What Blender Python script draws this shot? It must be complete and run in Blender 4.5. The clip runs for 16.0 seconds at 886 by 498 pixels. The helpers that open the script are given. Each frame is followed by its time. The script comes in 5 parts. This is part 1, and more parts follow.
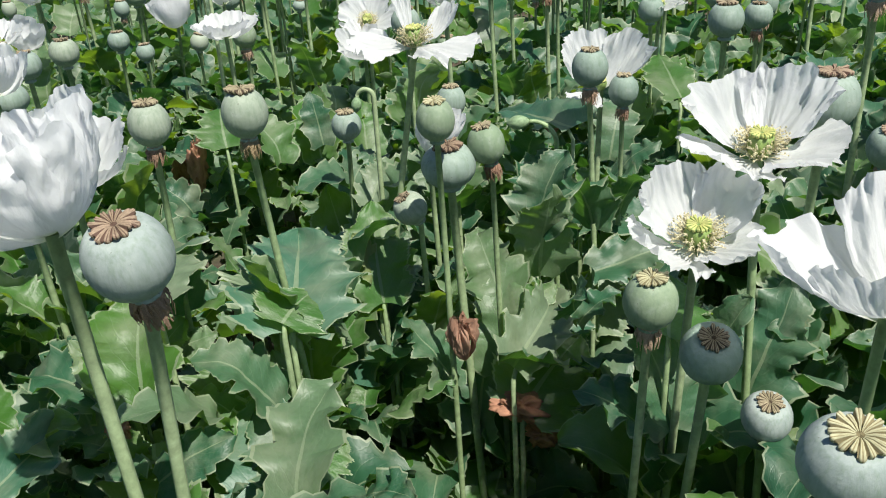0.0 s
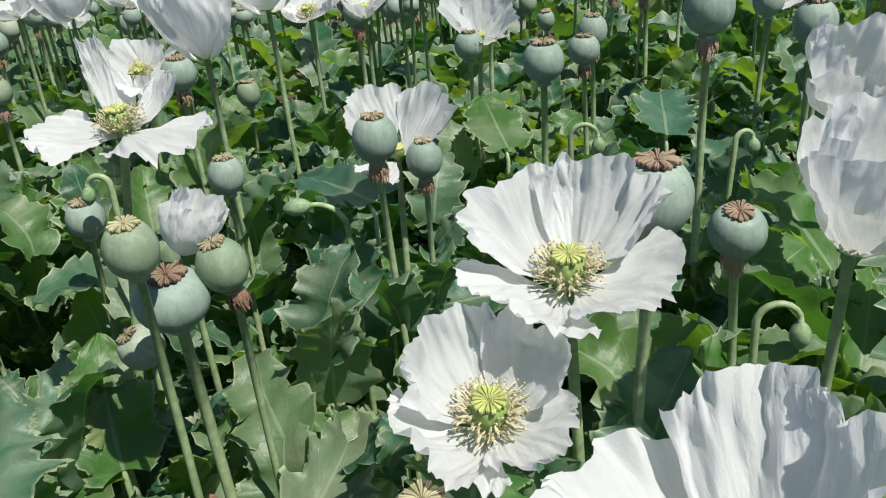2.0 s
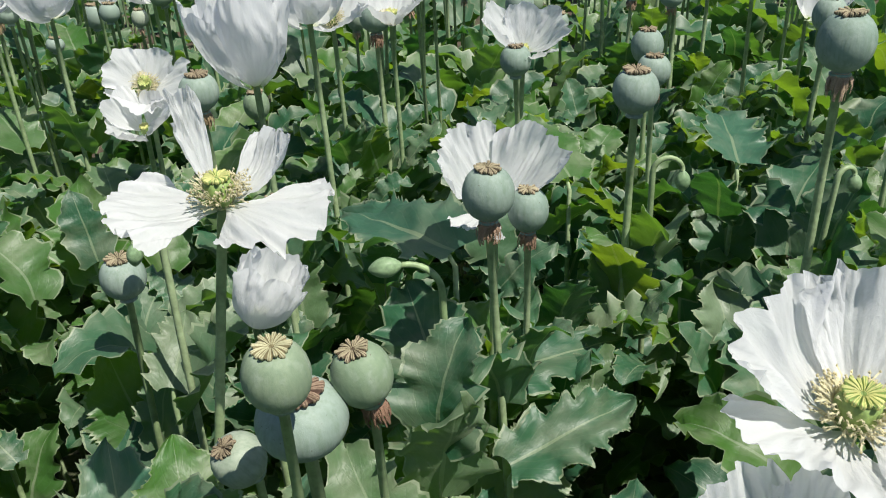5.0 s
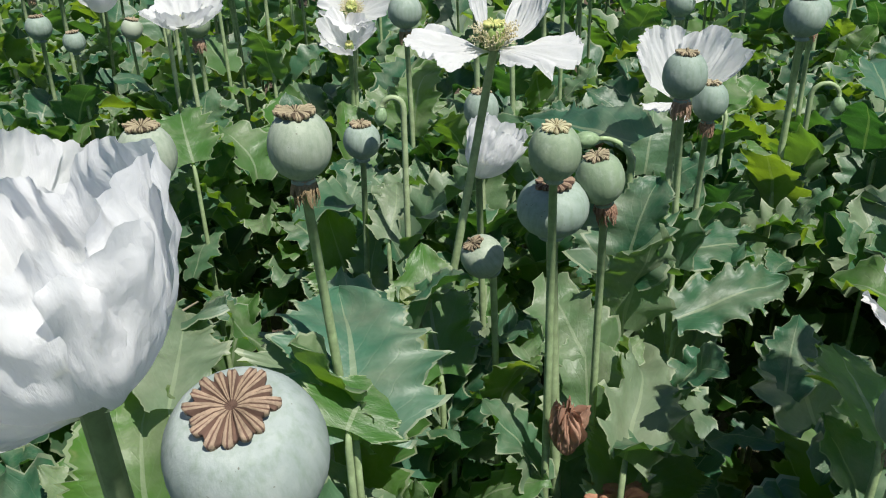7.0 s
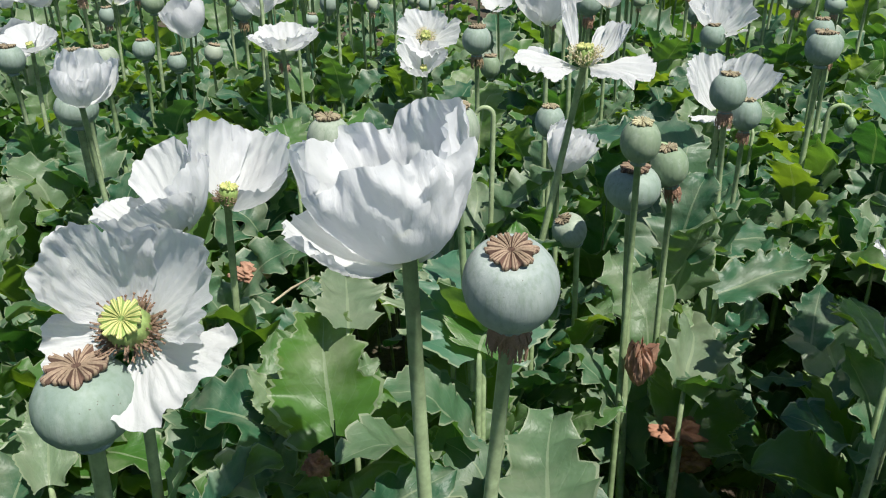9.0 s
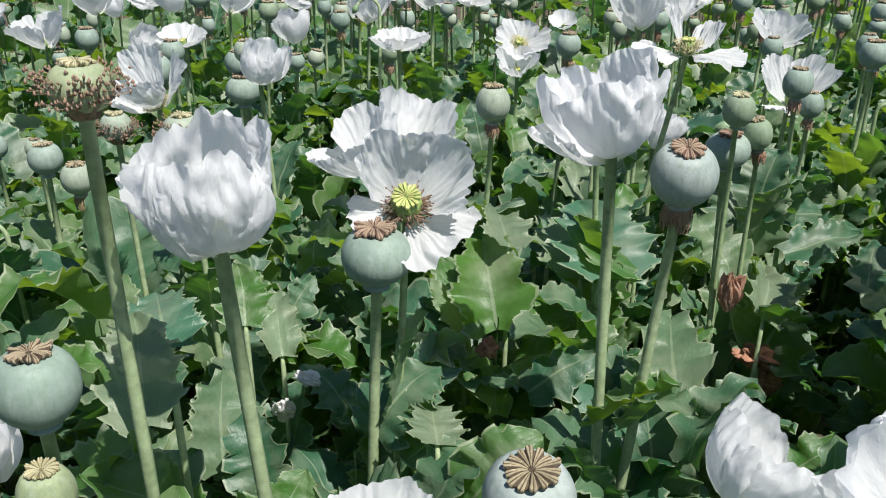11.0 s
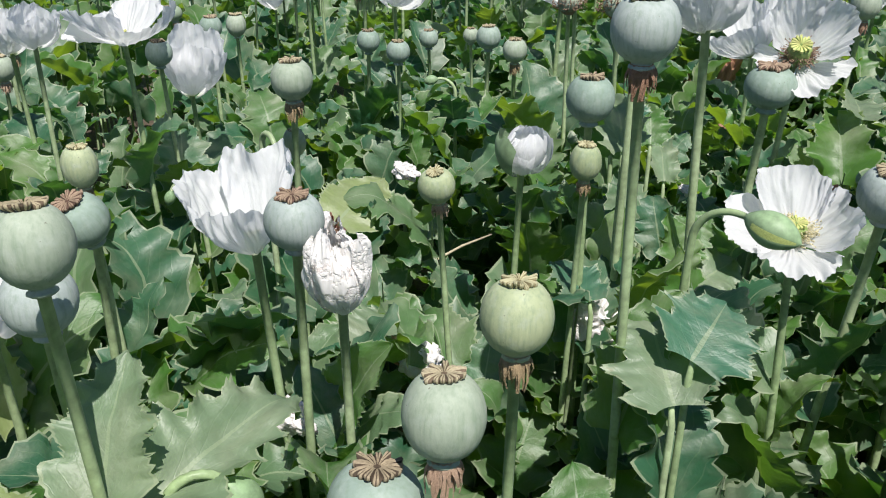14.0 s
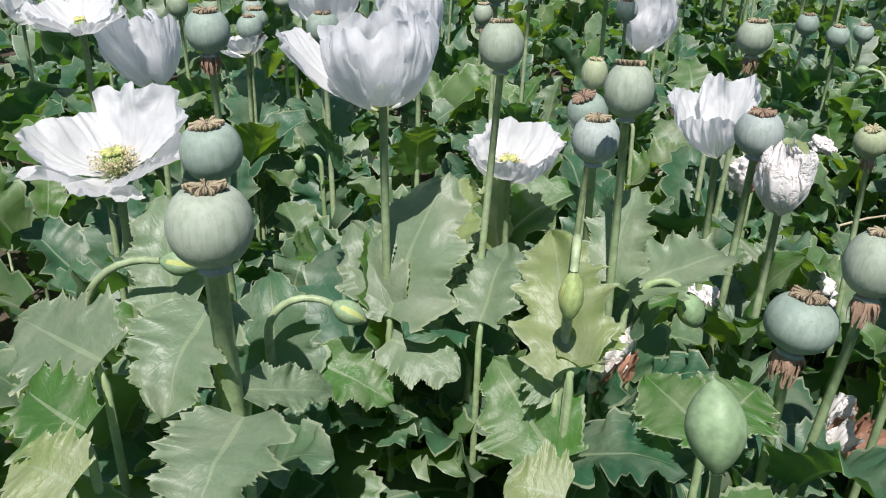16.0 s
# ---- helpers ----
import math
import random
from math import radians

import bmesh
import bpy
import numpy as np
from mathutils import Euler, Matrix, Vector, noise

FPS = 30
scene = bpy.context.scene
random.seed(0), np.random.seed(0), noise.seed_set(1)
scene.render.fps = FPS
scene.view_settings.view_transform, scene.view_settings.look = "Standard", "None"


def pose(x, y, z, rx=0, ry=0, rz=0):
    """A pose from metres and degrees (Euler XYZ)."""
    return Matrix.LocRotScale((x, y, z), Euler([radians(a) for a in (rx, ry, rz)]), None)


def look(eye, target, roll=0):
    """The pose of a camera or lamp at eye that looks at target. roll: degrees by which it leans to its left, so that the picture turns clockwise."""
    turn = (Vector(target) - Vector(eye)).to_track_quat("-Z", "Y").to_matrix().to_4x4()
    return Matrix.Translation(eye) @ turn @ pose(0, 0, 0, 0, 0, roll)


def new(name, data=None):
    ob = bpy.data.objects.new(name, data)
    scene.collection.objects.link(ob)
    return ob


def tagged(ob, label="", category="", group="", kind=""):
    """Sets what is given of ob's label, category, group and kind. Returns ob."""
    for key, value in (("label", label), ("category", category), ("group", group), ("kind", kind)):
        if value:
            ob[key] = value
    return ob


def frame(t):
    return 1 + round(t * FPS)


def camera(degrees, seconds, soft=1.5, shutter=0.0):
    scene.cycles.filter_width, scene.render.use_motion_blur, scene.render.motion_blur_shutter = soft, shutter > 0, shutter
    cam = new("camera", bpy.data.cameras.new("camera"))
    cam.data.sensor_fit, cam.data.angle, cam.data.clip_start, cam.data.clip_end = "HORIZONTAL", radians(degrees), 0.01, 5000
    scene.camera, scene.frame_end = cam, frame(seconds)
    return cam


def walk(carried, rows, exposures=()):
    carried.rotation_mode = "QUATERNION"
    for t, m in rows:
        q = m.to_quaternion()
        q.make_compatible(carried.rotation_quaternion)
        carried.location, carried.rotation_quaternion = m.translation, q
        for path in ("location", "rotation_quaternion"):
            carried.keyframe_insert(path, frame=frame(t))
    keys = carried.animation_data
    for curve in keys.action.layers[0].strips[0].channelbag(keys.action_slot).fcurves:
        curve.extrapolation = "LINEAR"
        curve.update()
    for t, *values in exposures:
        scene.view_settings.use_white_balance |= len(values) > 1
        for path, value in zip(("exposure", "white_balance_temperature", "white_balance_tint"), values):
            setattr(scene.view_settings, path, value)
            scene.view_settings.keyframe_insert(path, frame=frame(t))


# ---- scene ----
cam = camera(57.38, 16.0, 1.1)

PATH = [
    (0, (0.5337, 0.4550, 1.2381), (0.2860, 2.2313, 0.3530), -4.00),
    (0.5, (0.5725, 0.4927, 1.2518), (0.4278, 2.2913, 0.3892), -4.77),
    (1, (0.5896, 0.5457, 1.2526), (0.5312, 2.3480, 0.3876), -5.42),
    (1.5, (0.6027, 0.6047, 1.2369), (0.5995, 2.4043, 0.3643), -5.24),
    (2, (0.6169, 0.6634, 1.2319), (0.6596, 2.4595, 0.3532), -4.67),
    (2.5, (0.6288, 0.7261, 1.2405), (0.7506, 2.5123, 0.3490), -4.32),
    (3, (0.6403, 0.7765, 1.2519), (0.7977, 2.5447, 0.3307), -4.06),
    (3.2, (0.6404, 0.7953, 1.2605), (0.8146, 2.5567, 0.3293), -4.31),
    (5.3, (0.4647, 0.7845, 1.2568), (0.6557, 2.5451, 0.3273), -2.57),
    (5.5, (0.4529, 0.7619, 1.2536), (0.6220, 2.5275, 0.3294), -2.19),
    (6, (0.4380, 0.7314, 1.2355), (0.5442, 2.5012, 0.3099), -1.56),
    (6.5, (0.4134, 0.6818, 1.2209), (0.4641, 2.4472, 0.2822), -2.12),
    (7, (0.3791, 0.6302, 1.2163), (0.3605, 2.4030, 0.2906), -1.63),
    (7.5, (0.3390, 0.5830, 1.2180), (0.2842, 2.3517, 0.2859), -2.12),
    (8, (0.3233, 0.5425, 1.2334), (0.2726, 2.3137, 0.3059), -1.98),
    (8.2, (0.3193, 0.5289, 1.2340), (0.2697, 2.3056, 0.3170), -1.91),
    (10.3, (0.2196, 0.3187, 1.2527), (0.2233, 2.1601, 0.4722), 1.38),
    (10.5, (0.2062, 0.2943, 1.2492), (0.1971, 2.1356, 0.4685), 1.16),
    (11, (0.1720, 0.2550, 1.2353), (0.0960, 2.0905, 0.4446), 0.36),
    (11.5, (0.1536, 0.2183, 1.2237), (0.0714, 2.0526, 0.4308), 0.42),
    (12, (0.1392, 0.1598, 1.2206), (0.0647, 1.9897, 0.4169), 0.01),
    (12.5, (0.1082, 0.0949, 1.2175), (0.0176, 1.9189, 0.4021), 0.13),
    (13, (0.0896, 0.0217, 1.2062), (-0.1688, 1.8261, 0.3834), 0.46),
    (13.5, (0.1012, -0.0374, 1.2039), (-0.3894, 1.7095, 0.3626), 0.26),
    (14, (0.1191, -0.0969, 1.2000), (-0.6020, 1.5596, 0.3420), -0.01),
    (14.5, (0.1330, -0.1607, 1.2068), (-0.7999, 1.3833, 0.3432), -0.73),
    (15, (0.1404, -0.2158, 1.2093), (-0.9609, 1.2084, 0.3381), -0.12),
    (15.5, (0.1488, -0.2591, 1.2085), (-1.1044, 1.0272, 0.3284), 0.48),
    (16, (0.1677, -0.3088, 1.1997), (-1.2017, 0.8450, 0.3090), 1.57),
]
EXPOSURES = [(0, 0.49, 6250, 7), (0.5, 0.50, 6250, 8), (1.0, 0.31, 6250, 8), (2.5, 0.28, 6250, 7), (5.5, 0.39, 6250, 7), (6.4, 0.58, 6210, 10), (7.0, 0.37, 6200, 9), (7.5, 0.29, 6200, 8), (8, 0.32, 6200, 8), (10.5, 0.48, 6150, 10), (12.0, 0.42, 6100, 12), (13.0, 0.54, 6160, 9), (14.5, 0.42, 6100, 13), (16, 0.40, 6090, 15)]
walk(cam, [(t, look(eye, target, roll)) for t, eye, target, roll in PATH], EXPOSURES)

# ---- world and sun ----
SUN_TO = Vector((0.37, -0.40, 1.0)).normalized()
sun_data = bpy.data.lights.new("sun", "SUN")
sun_data.energy, sun_data.angle, sun_data.color = 5.0, radians(0.53), (1.0, 0.93, 0.82)
sun = new("sun", sun_data)
sun.matrix_world = look(SUN_TO * 30, (0, 0, 0))

world = bpy.data.worlds.new("sky")
scene.world = world
world.use_nodes = True
sky = world.node_tree.nodes.new("ShaderNodeTexSky")
sky.sky_type, sky.sun_disc = "NISHITA", False
sky.sun_elevation = math.asin(SUN_TO.z)
sky.sun_rotation = math.atan2(SUN_TO.x, SUN_TO.y)
sky.ozone_density, sky.dust_density = 3.0, 0.4
back = world.node_tree.nodes["Background"]
back.inputs["Strength"].default_value = 0.055
world.node_tree.links.new(sky.outputs["Color"], back.inputs["Color"])


# ---- materials ----
class Nodes:
    """A short way to write node materials."""

    def __init__(self, name):
        self.mat = bpy.data.materials.new(name)
        self.mat.use_nodes = True
        self.tree = self.mat.node_tree
        self.bsdf = self.tree.nodes["Principled BSDF"]
        self.out = self.tree.nodes["Material Output"]

    def add(self, kind, **values):
        node = self.tree.nodes.new(kind)
        for key, value in values.items():
            if key in node.inputs:
                node.inputs[key].default_value = value
        return node

    def link(self, a, b):
        self.tree.links.new(a, b)

    def coords(self, which="Object"):
        return self.add("ShaderNodeTexCoord").outputs[which]

    def noise(self, scale, detail=4.0, where=None, rough=0.6):
        node = self.add("ShaderNodeTexNoise", Scale=scale, Detail=detail, Roughness=rough)
        self.link(where or self.coords(), node.inputs["Vector"])
        return node.outputs["Fac"]

    def ramp(self, fac, *stops):
        node = self.add("ShaderNodeValToRGB")
        band = node.color_ramp.elements
        while len(band) < len(stops):
            band.new(0.5)
        for mark, (at, colour) in zip(band, stops):
            mark.position, mark.color = at, (*colour, 1) if len(colour) == 3 else colour
        self.link(fac, node.inputs["Fac"])
        return node.outputs["Color"]

    def math(self, op, a, b=None, c=None):
        node = self.tree.nodes.new("ShaderNodeMath")
        node.operation = op
        for n, value in enumerate((a, b, c)):
            if value is None:
                continue
            if isinstance(value, (int, float)):
                node.inputs[n].default_value = value
            else:
                self.link(value, node.inputs[n])
        return node.outputs[0]

    def mix(self, fac, a, b, mode="MIX"):
        node = self.tree.nodes.new("ShaderNodeMix")
        node.data_type, node.blend_type = "RGBA", mode
        for n, value in ((0, fac), (6, a), (7, b)):
            if isinstance(value, (int, float)):
                node.inputs[n].default_value = value
            elif isinstance(value, tuple):
                node.inputs[n].default_value = (*value, 1)
            else:
                self.link(value, node.inputs[n])
        return node.outputs[2]

    def random(self):
        return self.add("ShaderNodeObjectInfo").outputs["Random"]

    def bump(self, height, strength=0.3, distance=0.001):
        node = self.add("ShaderNodeBump", Strength=strength, Distance=distance)
        self.link(height, node.inputs["Height"])
        self.link(node.outputs["Normal"], self.bsdf.inputs["Normal"])
        return node.outputs["Normal"]

    def colour(self, socket):
        self.link(socket, self.bsdf.inputs["Base Color"])

    def translucent(self, socket, share, normal=None):
        """Lets a share of the light through the sheet."""
        thin = self.add("ShaderNodeBsdfTranslucent")
        self.link(socket, thin.inputs["Color"])
        if normal:
            self.link(normal, thin.inputs["Normal"])
        both = self.add("ShaderNodeMixShader")
        both.inputs[0].default_value = share
        self.link(self.bsdf.outputs[0], both.inputs[1])
        self.link(thin.outputs[0], both.inputs[2])
        self.link(both.outputs[0], self.out.inputs["Surface"])


def leaf_material(name, far=False, hue=None, glow_hue=None, pale=0.0):
    """Waxy toothed leaves: saturated green under a patchy grey bloom, light ribs, thin enough to glow."""
    m = Nodes(name)
    rnd = m.random() if not far else m.add("ShaderNodeNewGeometry").outputs["Random Per Island"]
    uv = m.coords("UV")
    split = m.add("ShaderNodeSeparateXYZ")
    m.link(uv, split.inputs[0])
    along = split.outputs[1]
    across = m.math("ABSOLUTE", m.math("SUBTRACT", split.outputs[0], 0.5))
    spot = m.add("ShaderNodeCombineXYZ")
    m.link(m.math("ADD", m.math("MULTIPLY", split.outputs[0], 0.65), m.math("MULTIPLY", rnd, 43.0)), spot.inputs[0])
    m.link(along, spot.inputs[1])
    m.link(m.math("MULTIPLY", rnd, 17.0), spot.inputs[2])
    spot = spot.outputs[0]
    cloud, grain = m.noise(2.4, 4.0, spot), m.noise(26.0, 5.0, spot)
    # side veins run forward from the midrib and fork towards the teeth
    lane = m.math("ADD", m.math("MULTIPLY", along, 7.0), m.math("MULTIPLY", across, -6.5))
    lane = m.math("ADD", lane, m.math("MULTIPLY", m.noise(5.0, 2.0, spot), 0.7))
    vein = m.math("ABSOLUTE", m.math("SUBTRACT", m.math("FRACT", lane), 0.5))
    vein = m.math("SUBTRACT", 1.0, m.math("MINIMUM", m.math("DIVIDE", vein, 0.06), 1.0))
    rib = m.math("LESS_THAN", across, m.math("ADD", 0.006, m.math("MULTIPLY", m.math("SUBTRACT", 1.0, along), 0.024)))
    veins = m.math("MAXIMUM", m.math("MULTIPLY", vein, 0.12), m.math("MULTIPLY", rib, 0.6))
    base = m.ramp(rnd, (0.0, (0.020, 0.110, 0.050)), (0.25, (0.030, 0.132, 0.062)), (0.46, (0.058, 0.165, 0.080)), (0.62, (0.135, 0.225, 0.115)), (0.74, (0.080, 0.185, 0.050)), (0.86, (0.042, 0.152, 0.018)), (1.0, (0.065, 0.180, 0.018)))
    if hue:
        base = m.mix(rnd, hue, tuple(c * 1.25 for c in hue))
    bloom = m.ramp(cloud, (0.44, (0, 0, 0)), (0.74, (0.58, 0.58, 0.58)))
    if pale:
        bloom = m.mix(pale, bloom, (0.95, 0.95, 0.95))
    base = m.mix(bloom, base, (0.34, 0.365, 0.25))
    base = m.mix(0.06, base, (0.25, 0.25, 0.20))
    base = m.mix(1.0, base, m.ramp(grain, (0.3, (0.89, 0.90, 0.89)), (0.7, (1.07, 1.07, 1.07))), "MULTIPLY")
    dry = m.ramp(m.noise(9.0, 3.0, spot), (0.63, (0, 0, 0)), (0.72, (1, 1, 1)))
    dry = m.math("MULTIPLY", m.math("GREATER_THAN", across, 0.41), dry)
    base = m.mix(m.math("MULTIPLY", dry, 0.45), base, (0.30, 0.27, 0.13))
    base = m.mix(veins, base, (0.33, 0.41, 0.25))
    base = m.mix(m.math("MULTIPLY", m.math("GREATER_THAN", across, 0.468), 0.7), base, (0.36, 0.42, 0.27))
    m.colour(base)
    m.link(m.math("ADD", 0.37, m.math("MULTIPLY", cloud, 0.22)), m.bsdf.inputs["Roughness"])
    m.bsdf.inputs["Specular IOR Level"].default_value = 0.72
    rise = m.math("ADD", m.math("MULTIPLY", veins, -1.0), m.math("MULTIPLY", grain, 0.3))
    rise = m.math("ADD", rise, m.math("MULTIPLY", m.noise(8.0, 3.0, spot), 1.6))
    normal = m.bump(rise, 0.36, 0.0018)
    glow = m.ramp(rnd, (0.0, (0.055, 0.19, 0.02)), (0.5, (0.12, 0.29, 0.022)), (0.76, (0.26, 0.46, 0.02)), (1.0, (0.38, 0.56, 0.025)))
    if glow_hue:
        glow = m.mix(rnd, glow_hue, tuple(c * 1.2 for c in glow_hue))
    glow = m.mix(m.math("MULTIPLY", veins, 0.5), glow, (0.42, 0.58, 0.12))
    m.translucent(glow, 0.40, normal)
    return m.mat


def capsule_material(name, low, high):
    m = Nodes(name)
    where = m.coords()
    tone = m.mix(m.random(), low, high)
    bloom = m.ramp(m.noise(1.6, 6.0, where), (0.3, (0.78, 0.82, 0.8)), (0.7, (1.12, 1.1, 1.1)))
    tone = m.mix(1.0, tone, bloom, "MULTIPLY")
    stretch = m.add("ShaderNodeMapping")
    stretch.inputs["Scale"].default_value = (9.0, 9.0, 1.6)
    m.link(where, stretch.inputs["Vector"])
    streak = m.noise(1.6, 6.0, stretch.outputs[0])
    tone = m.mix(m.ramp(streak, (0.45, (0, 0, 0)), (0.72, (0.5, 0.5, 0.5))), tone, (0.15, 0.22, 0.14))
    dust = m.ramp(m.noise(4.5, 7.0, where), (0.5, (0, 0, 0)), (0.72, (0.35, 0.35, 0.35)))
    tone = m.mix(dust, tone, (0.42, 0.46, 0.42))
    speck = m.ramp(m.noise(17.0, 2.0, where), (0.735, (0, 0, 0)), (0.75, (0.7, 0.7, 0.7)))
    tone = m.mix(speck, tone, (0.10, 0.085, 0.06))
    m.colour(tone)
    m.bsdf.inputs["Roughness"].default_value = 0.6
    m.bsdf.inputs["Specular IOR Level"].default_value = 0.35
    m.bsdf.inputs["Subsurface Weight"].default_value = 0.0
    m.bump(m.math("ADD", streak, m.math("MULTIPLY", m.noise(24.0, 5.0, where), 0.25)), 0.10, 0.012)
    return m.mat


def plain_material(name, low, high, rough=0.6, grain=220.0, relief=0.4, see=0.0, spec=0.35):
    m = Nodes(name)
    tone = m.mix(m.random(), low, high)
    shade = m.ramp(m.noise(grain, 5.0), (0.3, (0.68, 0.68, 0.68)), (0.72, (1.2, 1.2, 1.2)))
    patch = m.ramp(m.noise(grain / 7, 3.0), (0.35, (0.82, 0.84, 0.8)), (0.7, (1.1, 1.1, 1.1)))
    tone = m.mix(1.0, m.mix(1.0, tone, shade, "MULTIPLY"), patch, "MULTIPLY")
    m.colour(tone)
    m.bsdf.inputs["Roughness"].default_value = rough
    m.bsdf.inputs["Specular IOR Level"].default_value = spec
    normal = m.bump(m.noise(grain, 5.0), relief, 0.001)
    if see:
        m.translucent(tone, see, normal)
    return m.mat


def petal_material(name, tint, see, clear=0.0):
    m = Nodes(name)
    uv = m.coords("UV")
    fold = m.add("ShaderNodeMapping")
    fold.inputs["Scale"].default_value = (30.0, 2.6, 1.0)
    m.link(uv, fold.inputs["Vector"])
    ridge = m.noise(1.0, 5.0, fold.outputs[0], 0.65)
    wrinkle = m.add("ShaderNodeMapping")
    wrinkle.inputs["Scale"].default_value = (11.0, 4.6, 1.0)
    m.link(uv, wrinkle.inputs["Vector"])
    crease = m.math("ABSOLUTE", m.math("SUBTRACT", m.noise(1.0, 4.0, wrinkle.outputs[0], 0.55), 0.5))
    split = m.add("ShaderNodeSeparateXYZ")
    m.link(uv, split.inputs[0])
    tone = m.ramp(split.outputs[1], (0.0, (0.74, 0.80, 0.52)), (0.14, tint), (1.0, tint))
    tone = m.mix(m.ramp(ridge, (0.3, (0.0, 0.0, 0.0)), (0.8, (0.16, 0.16, 0.16))), tone, (0.82, 0.83, 0.87))
    speck = m.ramp(m.noise(260.0, 1.0), (0.80, (0, 0, 0)), (0.82, (0.4, 0.4, 0.4)))
    tone = m.mix(speck, tone, (0.5, 0.42, 0.34))
    m.colour(tone)
    m.bsdf.inputs["Roughness"].default_value = 0.55
    m.bsdf.inputs["Specular IOR Level"].default_value = 0.3
    normal = m.bump(m.math("ADD", m.math("MULTIPLY", ridge, 0.35), m.math("MULTIPLY", crease, 1.5)), 0.48, 0.002)
    m.translucent(tone, see, normal)
    if clear:
        # a petal is thin enough to see the light through
        thin = m.add("ShaderNodeBsdfTransparent")
        both = m.add("ShaderNodeMixShader")
        both.inputs[0].default_value = clear
        m.link(m.out.inputs["Surface"].links[0].from_socket, both.inputs[1])
        m.link(thin.outputs[0], both.inputs[2])
        m.link(both.outputs[0], m.out.inputs["Surface"])
    return m.mat


def crumple_material():
    """Dying white petals with rosy-brown creases."""
    m = Nodes("crumpled_petal")
    where = m.coords()
    vein = m.math("ABSOLUTE", m.math("SUBTRACT", m.noise(3.4, 5.0, where, 0.6), 0.5))
    vein = m.ramp(vein, (0.0, (0.8, 0.8, 0.8)), (0.05, (0, 0, 0)))
    patch = m.ramp(m.noise(2.2, 3.0, where), (0.5, (0.05, 0.05, 0.05)), (0.66, (0.75, 0.75, 0.75)))
    tone = m.mix(m.noise(7.0, 4.0, where), (0.90, 0.885, 0.875), (0.84, 0.81, 0.78))
    tone = m.mix(m.math("MULTIPLY", vein, patch), tone, (0.62, 0.42, 0.35))
    m.colour(tone)
    m.bsdf.inputs["Roughness"].default_value = 0.7
    normal = m.bump(m.math("MULTIPLY", vein, -1.0), 0.6, 0.0015)
    m.translucent(tone, 0.25, normal)
    return m.mat


def soil_material():
    m = Nodes("soil")
    where = m.coords()
    tone = m.ramp(m.noise(7.0, 8.0, where), (0.3, (0.045, 0.032, 0.022)), (0.6, (0.10, 0.072, 0.05)), (0.8, (0.16, 0.12, 0.085)))
    green = m.ramp(m.noise(3.0, 6.0, where), (0.5, (0, 0, 0)), (0.62, (0.6, 0.6, 0.6)))
    tone = m.mix(green, tone, (0.05, 0.075, 0.03))
    m.colour(tone)
    m.bsdf.inputs["Roughness"].default_value = 0.95
    m.bump(m.noise(40.0, 8.0, where), 0.8, 0.02)
    return m.mat


LEAF = leaf_material("poppy_leaf")
LEAF_FAR = leaf_material("poppy_leaf_mass", far=True)
# backlit (green), shaded (teal) and sunlit (pale) looks, put into the leaf colour
LEAF_TONE = {
    "": LEAF,
    "green": leaf_material("poppy_leaf_backlit_green", hue=(0.045, 0.145, 0.020), glow_hue=(0.30, 0.50, 0.02)),
    "teal": leaf_material("poppy_leaf_shaded_blue_green", hue=(0.050, 0.155, 0.092), glow_hue=(0.08, 0.22, 0.03)),
    "pale": leaf_material("poppy_leaf_sunlit_waxy_grey", hue=(0.140, 0.225, 0.125), glow_hue=(0.19, 0.32, 0.05), pale=0.20),
    "lime": leaf_material("poppy_leaf_yellow_green", hue=(0.225, 0.29, 0.095), glow_hue=(0.34, 0.50, 0.05), pale=0.15),
}
POD = {
    "grey": capsule_material("capsule_grey_green", (0.23, 0.30, 0.255), (0.29, 0.355, 0.31)),
    "green": capsule_material("capsule_green", (0.20, 0.27, 0.17), (0.26, 0.32, 0.215)),
    "pale": capsule_material("capsule_pale_green", (0.30, 0.35, 0.27), (0.34, 0.385, 0.305)),
    "lime": capsule_material("capsule_lime_green", (0.31, 0.355, 0.20), (0.36, 0.40, 0.245)),
    "blue": capsule_material("capsule_blue_grey", (0.325, 0.37, 0.355), (0.36, 0.405, 0.39)),
}
CROWN = {
    "tan": (plain_material("crown_olive_brown", (0.10, 0.075, 0.05), (0.15, 0.11, 0.075), 0.9, 9), plain_material("crown_ray_tan", (0.32, 0.27, 0.175), (0.41, 0.355, 0.24), 0.8, 24)),
    "red": (plain_material("crown_russet", (0.10, 0.06, 0.045), (0.14, 0.085, 0.065), 0.9, 9), plain_material("crown_ray_rosy", (0.25, 0.178, 0.124), (0.335, 0.248, 0.178), 0.8, 24)),
    "dark": (plain_material("crown_dark_brown", (0.06, 0.045, 0.03), (0.10, 0.07, 0.05), 0.9, 9), plain_material("crown_ray_brown", (0.25, 0.20, 0.135), (0.35, 0.285, 0.195), 0.85, 24)),
    "lime": (plain_material("crown_olive", (0.20, 0.17, 0.09), (0.25, 0.21, 0.12), 0.85, 9), plain_material("crown_ray_lime", (0.40, 0.375, 0.23), (0.46, 0.435, 0.28), 0.75, 7)),
}
STEM = plain_material("poppy_stem", (0.28, 0.375, 0.19), (0.37, 0.45, 0.265), 0.45, 130, 0.25)
HUSK = plain_material("dried_stamen_russet", (0.38, 0.215, 0.145), (0.58, 0.42, 0.31), 0.85, 300, 0.6, 0.2)
HUSK_PALE = plain_material("dried_stamen_straw", (0.38, 0.28, 0.16), (0.45, 0.33, 0.2), 0.85, 300, 0.6, 0.15)
